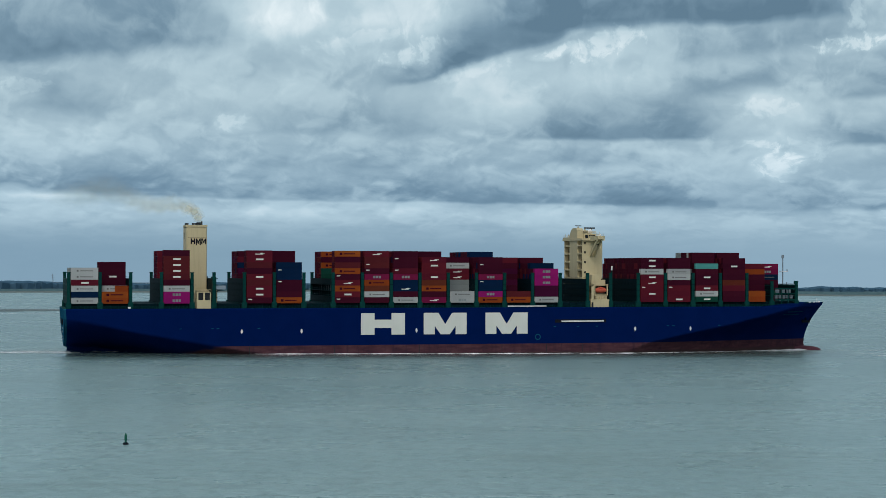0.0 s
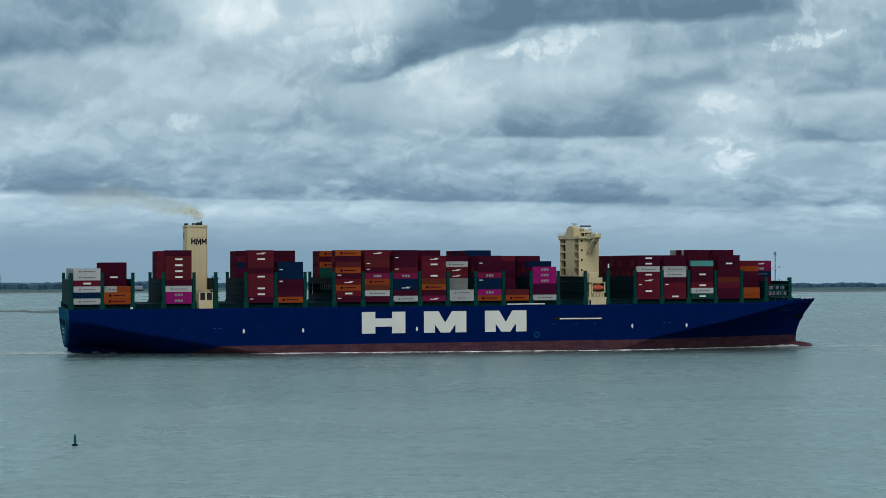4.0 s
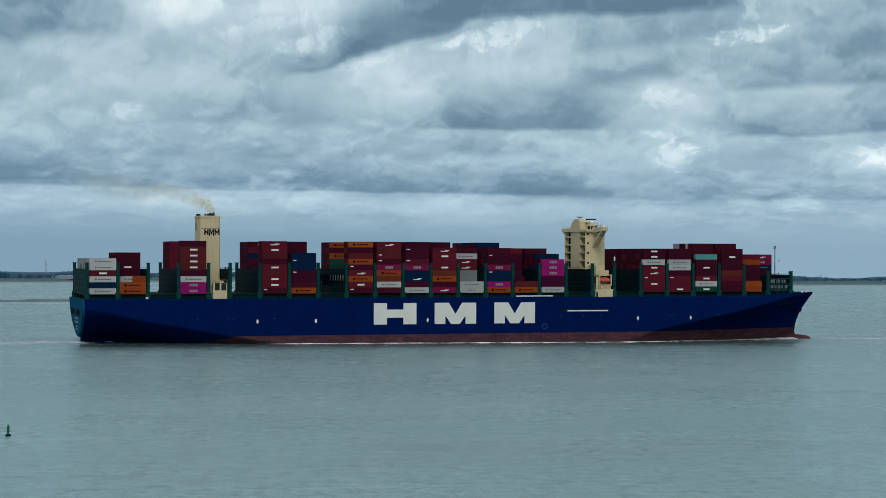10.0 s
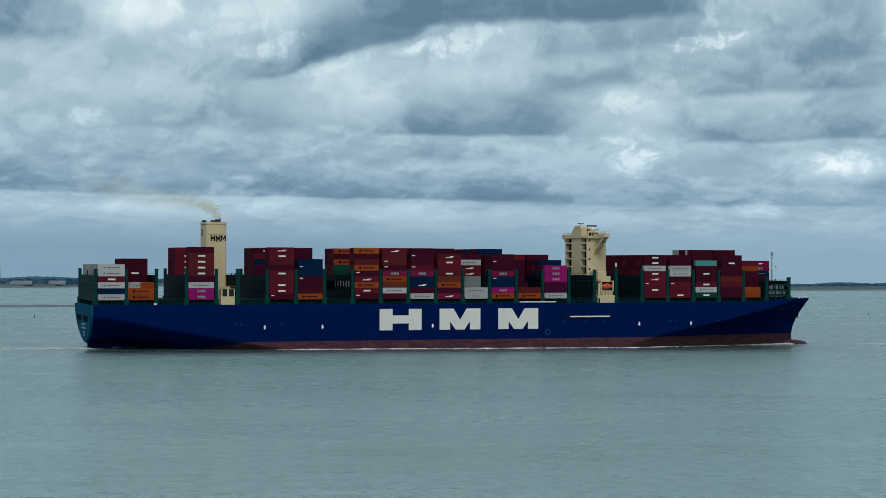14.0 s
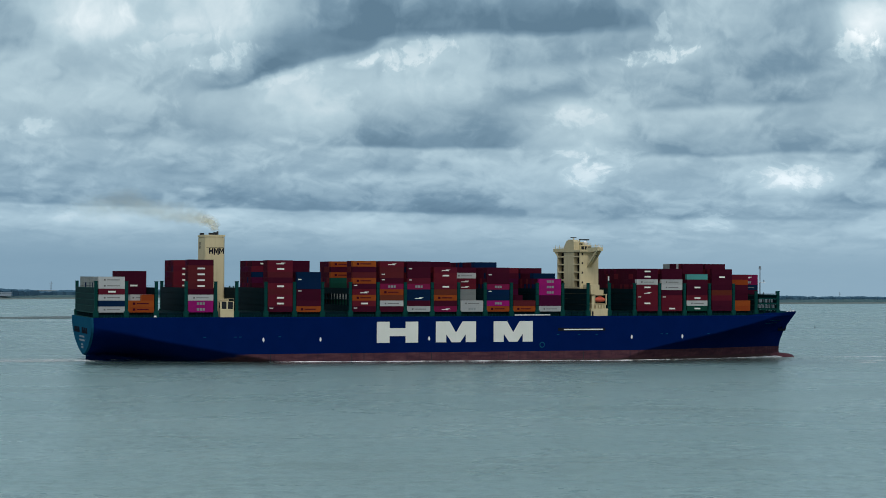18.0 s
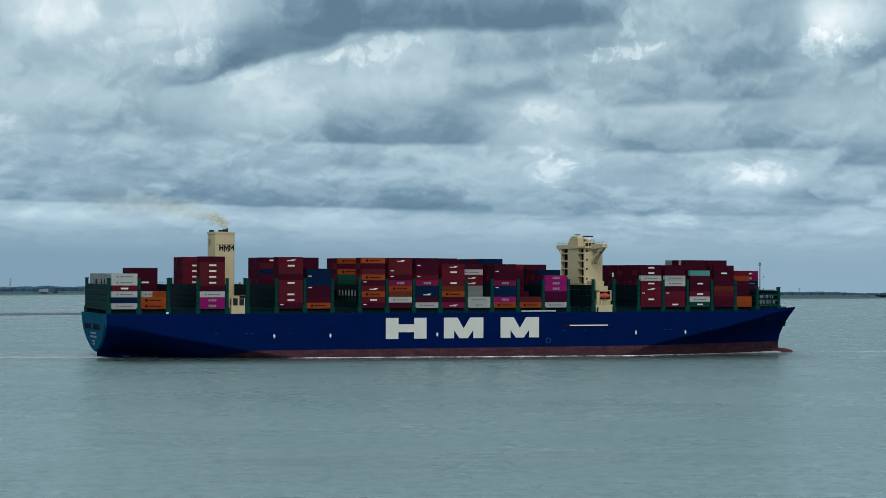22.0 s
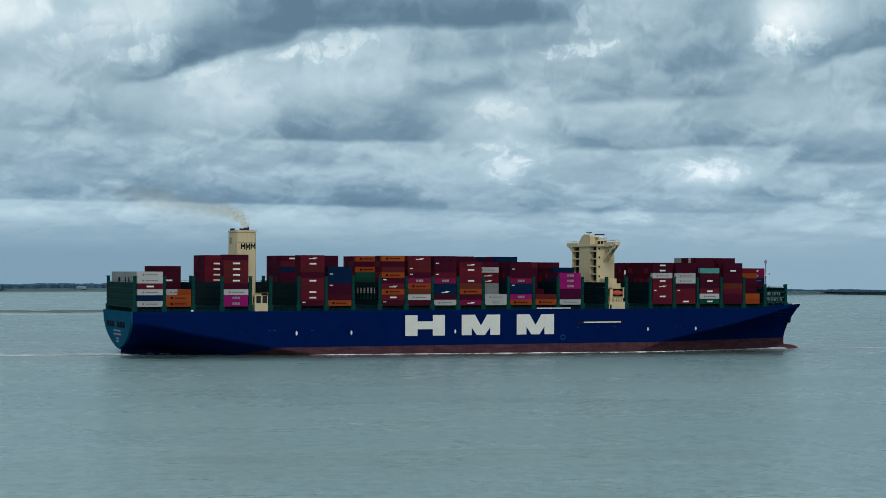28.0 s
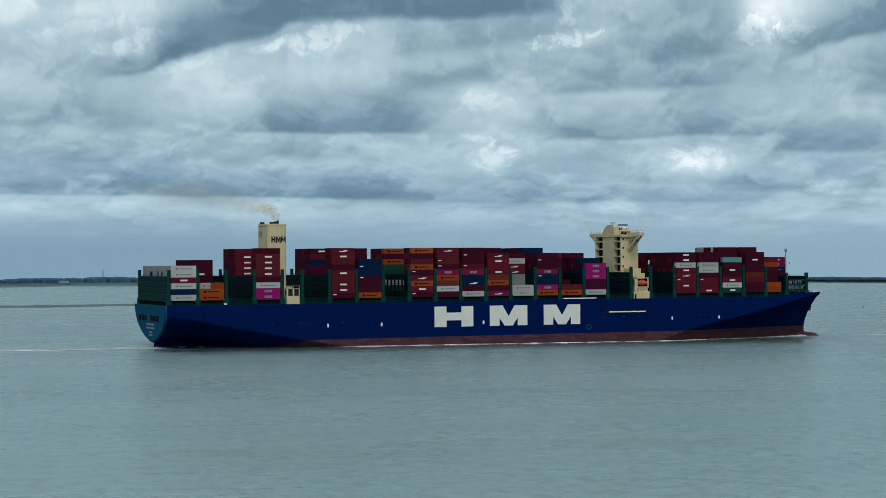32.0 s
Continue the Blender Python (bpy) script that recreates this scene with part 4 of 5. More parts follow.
def build_bridges():
    spots = [BAYS[0] - 1.25]
    for a, b in zip(BAYS, BAYS[1:]):
        if b - a < 16:
            spots.append((a + BLEN + b) / 2)
        else:
            spots += [a + BLEN + 1.15, b - 1.15]
    spots.append(BAYS[-1] + BLEN + 1.2)
    for x in spots:
        y0 = ship_reach(x + 2)
        build_lashing_bridge(x, y0, BEAM - y0, 39.4 if x < 356 else 35.4)
    # open frame beside the foremost bay, with lockers behind it
    xa, xb, y0 = 360.0, 371.2, 0.9
    fr = ship_part("side_frame", boxes((xa, xb, y0, y0 + 0.5, 25.6, 26.3)), DECK_GREEN, "green open steel frame at the foredeck edge")
    for z in (28.8, 31.6):
        part("beam", boxes((xa, xb, y0, y0 + 0.5, z, z + 0.5)), DECK_GREEN, fr)
    for x in (363.8, 367.5):
        part("post", boxes((x - 0.2, x + 0.2, y0 + 0.05, y0 + 0.45, DECK, 31.6)), DECK_GREEN, fr)
    part("post", boxes((371.0, 372.6, y0 - 0.1, y0 + 1.2, 34.2, 35.6), bevel=0.08), DECK_GREEN, fr)
    for k in range(5):
        part("locker", boxes((xa + 0.8 + 2.1 * k, xa + 2.2 + 2.1 * k, y0 + 1.4, y0 + 2.6, 26.6, 28.4), bevel=0.08), MAST_GREY, fr, "grey locker")
    for k in range(3):
        part("locker", boxes((xa + 1.2 + 3.2 * k, xa + 3.4 + 3.2 * k, y0 + 2.0, y0 + 2.6, 29.5, 31.2), bevel=0.08), MAST_GREY, fr, "grey locker")
    # side coaming and passage rail, bay by bay
    for xb in BAYS:
        y0 = ship_reach(xb + BLEN)
        bm = bmesh.new()
        box(bm, xb - 0.4, xb + BLEN + 0.4, y0 + 1.6, BEAM - y0 - 1.6, DECK, BASE - 0.12)
        for k in range(4):
            box(bm, xb + 0.6 + 3.5 * k, xb + 0.9 + 3.5 * k, y0 + 0.9, y0 + 1.7, DECK, BASE - 0.2)
        hatch = ship_part("hatch_cover", bm, DARK_GREEN, "green hatch cover and coaming")
        rail = bmesh.new()
        for k in range(9):
            xx = xb - 0.5 + 1.6 * k
            yy = ship_reach(xx) - 0.25
            box(rail, xx, xx + 0.09, yy, yy + 0.09, DECK, DECK + 1.15)
        for z in (0.55, 1.08):
            ya, yb = ship_reach(xb - 0.5) - 0.22, ship_reach(xb + 12.4) - 0.22
            tube(rail, (xb - 0.5, ya, DECK + z), (xb + 12.4, yb, DECK + z), 0.045, 4)
        part("rail", rail, DECK_GREEN, hatch)


build_bridges()


def build_funnel():
    X0, X1, Y0, Y1, TOP = 60.5, 70.4, 22.6, 38.6, 61.8
    bm = boxes((X0, X1, Y0, Y1, DECK, TOP), bevel=0.5)
    fun = ship_part("funnel_casing", bm, CREAM, "tall square cream-painted funnel casing")
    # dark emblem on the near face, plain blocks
    z0, z1 = 53.3, 56.1
    for a, b, c, d in ((62.5, 63.2, z0, z1), (64.0, 64.7, z0, z1), (63.22, 63.98, 54.3, 55.2)):
        part("emblem_block", boxes((a, b, Y0 - 0.05, Y0 + 0.05, c, d)), BLACK_PAINT, fun, "black painted block")
    for a, dz in ((64.95, -0.5), (67.6, 0.0)):
        for c in (a, a + 1.85):
            part("emblem_block", boxes((c, c + 0.6, Y0 - 0.05, Y0 + 0.05, z0 + dz, z1)), BLACK_PAINT, fun, "black painted block")
        b = bmesh.new()
        prism(b, [(a + 0.61, z1), (a + 0.61, z1 - 1.0), (a + 1.0, z0 + 0.7 + dz), (a + 1.45, z0 + 0.7 + dz), (a + 1.84, z1 - 1.0), (a + 1.84, z1), (a + 1.225, z1 - 1.3)], "y", Y0 - 0.05, Y0 + 0.05)
        part("emblem_wedge", b, BLACK_PAINT, fun, "black painted wedge")
    part("casing_seam", boxes((X0 + 0.6, X1 - 0.4, Y0 - 0.04, Y0 + 0.05, z1 + 0.25, z1 + 0.4)), RECESS, fun, "thin dark seam above the emblem")
    # louvres on the aft face
    for y in (32.6, 34.6):
        part("louvre", boxes(*[(X0 - 0.06, X0 + 0.05, y, y + 1.2, 56.0 + 0.4 * k, 56.28 + 0.4 * k) for k in range(8)]), DARK_STEEL, fun, "dark ventilation louvre")
    part("top_rim", boxes((X0 - 0.15, X1 + 0.15, Y0 - 0.15, Y0 + 0.4, TOP - 0.1, TOP + 0.9), (X0 - 0.15, X0 + 0.4, Y0 + 0.5, Y1, TOP - 0.1, TOP + 0.9), (X0 + 0.5, X1, Y1 - 0.4, Y1 + 0.1, TOP - 0.1, TOP + 0.9)), CREAM, fun)
    for x, y, r, h in ((65.6, 27.0, 0.9, 1.9), (67.0, 28.5, 1.1, 2.3), (66.5, 33.0, 1.0, 2.0), (68.6, 30.5, 0.45, 2.9), (64.4, 30.0, 0.5, 2.0)):
        b = bmesh.new()
        tube(b, (x, y, TOP - 0.3), (x, y, TOP + h), r, 12)
        part("exhaust_pipe", b, DARK_STEEL, fun, "sooty dark exhaust pipe")
    part("vent_box", boxes((61.0, 62.6, 34.0, 37.4, TOP, TOP + 2.0), bevel=0.1), DARK_STEEL, fun, "dark vent box")
    # casing skirt and side house
    part("casing_base", boxes((60.8, 74.5, 14.0, 47.0, DECK, 31.0), bevel=0.2), CREAM, fun)
    X0, X1 = 63.2, 69.9
    house = ship_part("side_house", boxes((X0, X1, 0.3, 3.2, 21.9, 30.2), bevel=0.15), CREAM, "cream deck house at the ship's side")
    for a, b in ((63.9, 66.2), (67.0, 69.4)):
        part("window", boxes((a, b, 0.22, 0.5, 26.6, 30.1)), GLASS, house, "tall dark opening")
    part("window", boxes((X0 - 0.05, X0 + 0.2, 1.4, 2.8, 26.9, 29.6)), GLASS, house, "tall dark opening")
    part("roof_rail", boxes((X0, X1, 0.35, 0.45, 31.5, 31.6), (X0, X0 + 0.1, 0.35, 0.45, 30.6, 31.6), (X1 - 0.1, X1, 0.35, 0.45, 30.6, 31.6), (X0 + 3.4, X0 + 3.5, 0.35, 0.45, 30.6, 31.6)), CREAM, house)
    part("davit", boxes((61.6, 62.4, 1.0, 2.0, 30.0, 33.6), (61.4, 63.0, 0.6, 2.2, 33.2, 34.0)), CREAM, house)
    # open platform frame beside the funnel
    fr = bmesh.new()
    for z in (27.5, 30.5, 33.5, 36.5):
        box(fr, 71.6, 73.6, 4, 56, z, z + 0.3)
    pf = ship_part("platform", fr, DECK_GREEN, "green open platform beside the funnel")
    for y in (4, 12, 20, 40, 48, 55.4):
        part("post", boxes((72.2, 72.8, y, y + 0.6, DECK, 37.6)), DECK_GREEN, pf)


build_funnel()


def build_bridge_house():
    X0, X1, Y0, Y1 = 260.4, 271.2, 16.0, 45.0
    # tower, with recessed balcony bays on its aft face
    cols = [(16.0, 16.9, False), (16.9, 23.6, True), (23.6, 36.4, False), (36.4, 44.2, True), (44.2, 45.0, False)]
    bm = bmesh.new()
    box(bm, X0 + 2.2, X1, Y0, Y1, DECK, 56.2)
    for a, b, rec in cols:
        if not rec:
            box(bm, X0, X0 + 2.2, a, b, DECK, 56.2)
    tower = ship_part("bridge_tower", bm, CREAM, "tall cream-painted bridge tower with recessed balconies")
    floors = [28.6 + 4.15 * k for k in range(7)]
    for a, b, rec in cols:
        if rec:
            part("recess_wall", boxes((X0 + 2.12, X0 + 2.19, a + 0.05, b - 0.05, DECK + 1, 55.9)), RECESS, tower, "near-black back wall of the balconies, shade put into its colour")
            for z in floors:
                sl = part("balcony", boxes((X0 - 0.2, X0 + 2.1, a + 0.02, b - 0.02, z - 0.2, z + 0.5)), CREAM, tower)
                part("door", boxes((X0 + 2.0, X0 + 2.1, (a + b) / 2 - 0.9, (a + b) / 2 + 0.9, z + 0.56, z + 2.9)), GLASS, sl)
    for z in (34.2, 39.4, 44.6, 49.6, 54.4):
        part("window", boxes((X0 + 1.0, X0 + 1.9, Y0 - 0.06, Y0 + 0.1, z, z + 1.1)), GLASS, tower, "small dark window")
    # navigation bridge with narrow wings out to the ship's sides
    bm = bmesh.new()
    prism(bm, [(2.4, 56.6), (2.4, 58.4), (16.2, 58.4), (16.2, 55.8), (12.0, 55.8)], "x", 264.2, 267.2)
    far_wing = bmesh.new()
    prism(far_wing, [(58.8, 56.6), (58.8, 58.4), (44.8, 58.4), (44.8, 55.8), (48.2, 55.8)], "x", 264.2, 267.2)
    wing = ship_part("bridge_wing", bm, CREAM, "cream bridge wings reaching across the beam")
    ship_part("bridge_wing", far_wing, CREAM, "cream bridge wing reaching to the far side")
    part("nav_deck", boxes((X0 - 0.5, X1 + 0.8, Y0 - 1.5, Y1 + 1.5, 56.22, 56.7)), CREAM, wing)
    part("nav_screen", boxes((X0 - 0.5, X0 - 0.3, Y0 - 1.5, Y1 + 1.5, 56.7, 57.3), (X1 + 0.6, X1 + 0.8, Y0 - 1.5, Y1 + 1.5, 56.7, 58.6), (X0 - 0.3, X1 + 0.6, Y0 - 1.5, Y0 - 1.3, 56.7, 57.3), (X0 - 0.3, X1 + 0.6, Y1 + 1.3, Y1 + 1.5, 56.7, 57.3)), CREAM, wing)
    for ya, yb in ((3.4, Y0), (57.6, Y1)):
        for x in (264.3, 266.4):
            b = bmesh.new()
            d = 1 if yb > ya else -1
            prism(b, [(ya, 56.6), (ya + d * 1.8, 56.4), (yb, 49.8), (yb, 47.8)], "x", x, x + 0.7)
            part("wing_strut", b, CREAM, wing)
        part("strut_plate", boxes((265.05, 266.35, min(ya + 0.1, yb) + 4, max(ya, yb) - 4, 53.8, 54.2)), RECESS, wing)
    bm = bmesh.new()
    prism(bm, [(23.6, 56.7), (23.6, 61.6), (25.4, 62.7), (30.5, 62.9), (33.4, 61.9), (36.6, 58.6), (36.6, 56.7)], "x", X0 - 0.1, X0 + 3.2)
    wh = ship_part("wheelhouse", bm, CREAM, "cream wheelhouse with a tall sloping aft wall on top of the tower")
    part("bridge_deck_house", boxes((X0 + 3.2, X1 - 1.2, 22.0, 38.6, 56.7, 59.9), bevel=0.15), CREAM, wh)
    for k in range(3):
        part("window", boxes((X0 + 3.6 + 1.95 * k, X0 + 5.2 + 1.95 * k, 21.9, 22.1, 57.5, 59.2)), GLASS, wh)
    part("window_band", boxes((X1 - 1.22, X1 - 1.08, 22.8, 37.8, 58.1, 59.4)), GLASS, wh, "dark band of bridge windows")
    part("upper_house", boxes((X0 + 3.2, X0 + 6.6, 25.0, 33.0, 59.9, 61.6), bevel=0.15), CREAM, wh)
    part("doorway", boxes((X0 + 3.8, X0 + 6.0, 24.92, 25.1, 60.1, 61.2)), GLASS, wh, "dark doorway")
    rl = bmesh.new()
    for (xa, ya), (xb, yb) in (((X0 + 3.3, 22.2), (X1 - 1.4, 22.2)), ((X0 + 3.3, 38.4), (X1 - 1.4, 38.4)), ((X1 - 1.4, 22.2), (X1 - 1.4, 38.4))):
        for z in (60.5, 61.0):
            tube(rl, (xa, ya, z), (xb, yb, z), 0.09, 5)
        for k in range(7):
            tube(rl, (xa + (xb - xa) * k / 6, ya + (yb - ya) * k / 6, 59.8), (xa + (xb - xa) * k / 6, ya + (yb - ya) * k / 6, 61.0), 0.08, 5)
    part("roof_rail", rl, CREAM, wh)
    wr = bmesh.new()
    for ya, yb in ((2.6, 14.4), (46.6, 58.6)):
        for x in (264.3, 267.1):
            tube(wr, (x, ya, 59.3), (x, yb, 59.3), 0.07, 5)
            for k in range(6):
                y = ya + (yb - ya) * k / 5
                tube(wr, (x, y, 58.3), (x, y, 59.3), 0.06, 5)
    part("wing_rail", wr, CREAM, wing)
    mast = bmesh.new()
    tube(mast, (262.6, 29.0, 62.7), (262.6, 29.0, 63.9), 0.35, 8, 0.2)
    tube(mast, (266.4, 29.5, 61.4), (266.4, 29.5, 63.2), 0.45, 8, 0.3)
    tube(mast, (269.2, 27.0, 59.8), (269.2, 27.0, 62.6), 0.22, 6)
    tube(mast, (262.6, 27.2, 63.3), (262.6, 30.8, 63.3), 0.14, 6)
    m = ship_part("radar_mast", mast, CREAM, "cream radar masts on the wheelhouse roof")
    part("radar_scanner", boxes((260.9, 264.3, 28.8, 29.2, 63.8, 64.2)), DARK_STEEL, m, "dark bar scanner")
    part("radar_scanner", boxes((265.2, 271.0, 26.8, 27.3, 62.5, 63.2)), DARK_STEEL, m, "dark bar scanner")
    for x, y, z, r in ((267.9, 25.2, 60.9, 1.25), (266.2, 35.0, 60.6, 0.8)):
        b = bmesh.new()
        bmesh.ops.create_uvsphere(b, u_segments=12, v_segments=8, radius=r, matrix=Matrix.Translation((x, y, z)))
        part("radome", b, WHITE_STEEL, m, "white radome")
    for y in (3.2, 7.5, 52.7, 58):
        part("antenna", boxes((265.2, 265.4, y, y + 0.2, 58.4, 60.2)), CREAM, wing)
    part("wing_lamp", boxes((264.6, 265.8, 2.6, 3.6, 58.4, 59.2), bevel=0.1), WHITE_STEEL, wing)
    # lower stepped house, lifeboat and embarkation deck at the near side
    lo = ship_part("side_house", boxes((259.6, 269.4, 0.3, 9.0, 21.8, 26.4), bevel=0.12), CREAM, "cream deck house under the lifeboat")
    part("house_step", boxes((262.4, 269.0, 2.6, 15.9, 26.4, 29.2), (261.4, 268.8, 4.6, 15.9, 33.2, 36.2), bevel=0.1), CREAM, lo)
    part("house_step", boxes((262.0, 266.8, 5.4, 15.9, 36.2, 38.8), bevel=0.1), CREAM, lo)
    part("ladder", boxes((259.9, 261.1, 0.2, 0.6, 26.4, 33.0)), CREAM, lo)
    part("doorway", boxes((259.9, 260.9, 0.2, 0.5, 22.4, 25.0)), GLASS, lo, "dark doorway")
    for x in (261.6, 268.3):
        part("davit", boxes((x, x + 0.5, 0.8, 1.6, 28.4, 33.4), (x, x + 0.5, 0.6, 4.6, 33.4, 34.0)), CREAM, lo)
    bm = bmesh.new()
    rings = []
    for k in range(9):
        u = k / 8
        w = math.sin(math.pi * (0.08 + 0.84 * u)) ** 0.5
        rings.append([bm.verts.new((262.3 + 5.8 * u, 1.9 + 1.5 * w * math.cos(q), 31.0 + (1.45 if math.sin(q) > 0 else 1.3) * w * math.sin(q))) for q in (j * math.pi / 6 for j in range(12))])
    for a, b in zip(rings, rings[1:]):
        for j in range(12):
            f = bm.faces.new((a[j], a[(j + 1) % 12], b[(j + 1) % 12], b[j]))
            f.smooth = True
    bm.faces.new(rings[0])
    bm.faces.new(rings[-1][::-1])
    boat = ship_part("lifeboat", bm, LIFEBOAT_RED, "orange-red enclosed lifeboat in its davits")
    part("canopy_hatch", boxes((264.2, 265.8, 0.5, 1.6, 32.0, 32.7), bevel=0.1), LIFEBOAT_RED, boat)
    for x in (262.6, 264.2, 265.8, 267.4):
        part("davit_foot", boxes((x, x + 0.7, 0.5, 1.5, 26.4, 28.2), bevel=0.06), CREAM, lo)
    tube_bm = bmesh.new()
    tube(tube_bm, (273.8, 9.0, 25.0), (273.8, 9.0, 41.0), 0.3, 8)
    crane = ship_part("crane_post", tube_bm, DECK_GREEN, "slim green post of a provision crane")
    head = bmesh.new()
    tube(head, (273.8, 9.0, 41.0), (273.8, 9.0, 43.2), 0.4, 10)
    part("crane_head", head, WHITE_STEEL, crane, "white crane head")


build_bridge_house()


def build_foremast():
    bm = bmesh.new()
    tube(bm, (378.5, HALF, DECK), (378.5, HALF, 47.6), 0.36, 10, 0.26)
    m = ship_part("foremast", bm, MAST_GREY, "pale slender foremast with a light on top")
    b = bmesh.new()
    tube(b, (378.5, HALF, 47.6), (378.5, HALF, 49.4), 0.75, 10, 0.65)
    part("mast_light", b, MAST_GREY, m)
    part("mast_platform", boxes((377.0, 381.2, HALF - 1.2, HALF + 1.2, 40.3, 40.6), (377.0, 381.0, HALF - 1.2, HALF + 1.2, 33.4, 33.7)), WHITE_STEEL, m)
    b = bmesh.new()
    tube(b, (381.0, HALF, 40.6), (381.0, HALF, 41.8), 0.3, 8)
    tube(b, (380.8, HALF, 33.7), (380.8, HALF, 34.8), 0.3, 8)
    part("mast_lamp", b, MAST_GREY, m)
    for x, y in ((388, 24), (389, 36), (393, 28), (394, 33)):
        b = bmesh.new()
        tube(b, (x, y, DECK), (x, y, DECK + 1.4), 0.5, 8)
        tube(b, (x + 1.1, y, DECK), (x + 1.1, y, DECK + 1.4), 0.5, 8)
        ship_part("bollard", b, DECK_GREEN)
    for x, y in ((398.6, 29.0), (396.4, 25.4), (391.0, 19.6), (386.0, 14.6)):
        ship_part("fairlead", boxes((x, x + 0.9, y - 0.3, y + 0.5, DECK + 1.45, DECK + 2.1), bevel=0.08), WHITE_STEEL, "pale mooring fairlead on the bulwark")
    b = bmesh.new()
    tube(b, (398.4, HALF, DECK + 1.2), (398.4, HALF, DECK + 3.6), 0.14, 6)
    ship_part("jackstaff", b, WHITE_STEEL)


build_foremast()


# ---- containers
def box_mesh(kind, length=BLEN, h=TIER):
    """A steel container: corner posts and rails proud of pressed panels."""
    bm = bmesh.new()
    w = 2.38
    box(bm, 0.06, length - 0.06, 0.06, w - 0.06, 0.06, h - 0.06)
    for x in (0, length - 0.22):
        for y in (0, w - 0.2):
            box(bm, x, x + 0.22, y, y + 0.2, 0, h)
    for y in (0, w - 0.12):
        for z in (0, h - 0.16):
            box(bm, 0.22, length - 0.22, y, y + 0.12, z, z + 0.16)
    for x in (0, length - 0.12):
        for z in (0, h - 0.16):
            box(bm, x, x + 0.12, 0.2, w - 0.2, z, z + 0.16)
    return mesh_of("container_" + kind, bm, BOX[kind])


MESHES = {}
NOTE = {"maroon": "dark maroon", "red": "dull red", "brick": "brick-red", "crimson": "crimson", "magenta": "bright magenta", "orange": "orange", "brown": "rust-brown", "white": "off-white",
        "grey": "pale grey", "blue": "dark blue", "teal": "pale sea-green", "green": "dark green", "plum": "plum-coloured"}
DOOR_BM = boxes((-0.05, 0.0, 0.1, 1.14, 0.2, TIER - 0.3), (-0.05, 0.0, 1.2, 2.26, 0.2, TIER - 0.3))
for yy in (0.35, 0.85, 1.45, 1.98):
    tube(DOOR_BM, (-0.09, yy, 0.15), (-0.09, yy, TIER - 0.25), 0.04, 5)
DOORS = {}
LOGO_W = mesh_of("logo", boxes((4.4, 7.9, -0.04, 0.05, 0.95, 1.75)), LETTER_WHITE)
LOGO_SQ = mesh_of("logo", boxes((4.2, 5.3, -0.04, 0.05, 0.8, 1.95), (5.6, 6.7, -0.04, 0.05, 0.8, 1.95), (7.0, 8.0, -0.04, 0.05, 0.8, 1.95)), BOX["grey"])
LOGO_SWOOSH = mesh_of("logo", boxes((4.0, 7.6, -0.04, 0.05, 0.85, 1.25), (6.2, 8.4, -0.04, 0.05, 1.3, 1.62)), LETTER_WHITE)
LOGO_DARK = mesh_of("logo", boxes((2.4, 3.2, -0.04, 0.05, 0.95, 1.7), (3.9, 9.9, -0.04, 0.05, 1.15, 1.5)), MARK_GREY)
LOGO_RUST = mesh_of("logo", boxes((2.1, 3.3, -0.04, 0.05, 0.8, 1.9), (4.0, 9.6, -0.04, 0.05, 1.15, 1.6)), BOX["maroon"])
LOGO_SMALL = mesh_of("logo", boxes((0.7, 2.4, -0.04, 0.05, 1.7, 2.1)), LETTER_WHITE)
BARS = {"w": (LOGO_W, "white marking bars"), "q": (LOGO_SQ, "pale square marking"), "s": (LOGO_SWOOSH, "white slanting marking"), "d": (LOGO_DARK, "dark marking bar"), "o": (LOGO_RUST, "dark red marking"), "t": (LOGO_SMALL, "small white marking")}
N_BOX = [0]


def container(colour, mark, place, length=BLEN):
    key = (colour, length)
    if key not in MESHES:
        MESHES[key] = box_mesh(colour, length)
    if colour not in DOORS:
        me = bpy.data.meshes.new("door")
        DOOR_BM.to_mesh(me)
        me.materials.append(BOX[colour])
        DOORS[colour] = me
    ob = new("container", MESHES[key])
    tagged(ob, NOTE[colour] + " steel freight container" + (" with " + BARS[mark][1] if mark else "") + ", stacked on deck", "container", "containers on deck")
    part("door", DOORS[colour], None, ob)
    if mark:
        part("logo", BARS[mark][0], None, ob, BARS[mark][1])
    MOVING.append((ob, place))
    N_BOX[0] += 1
    return ob


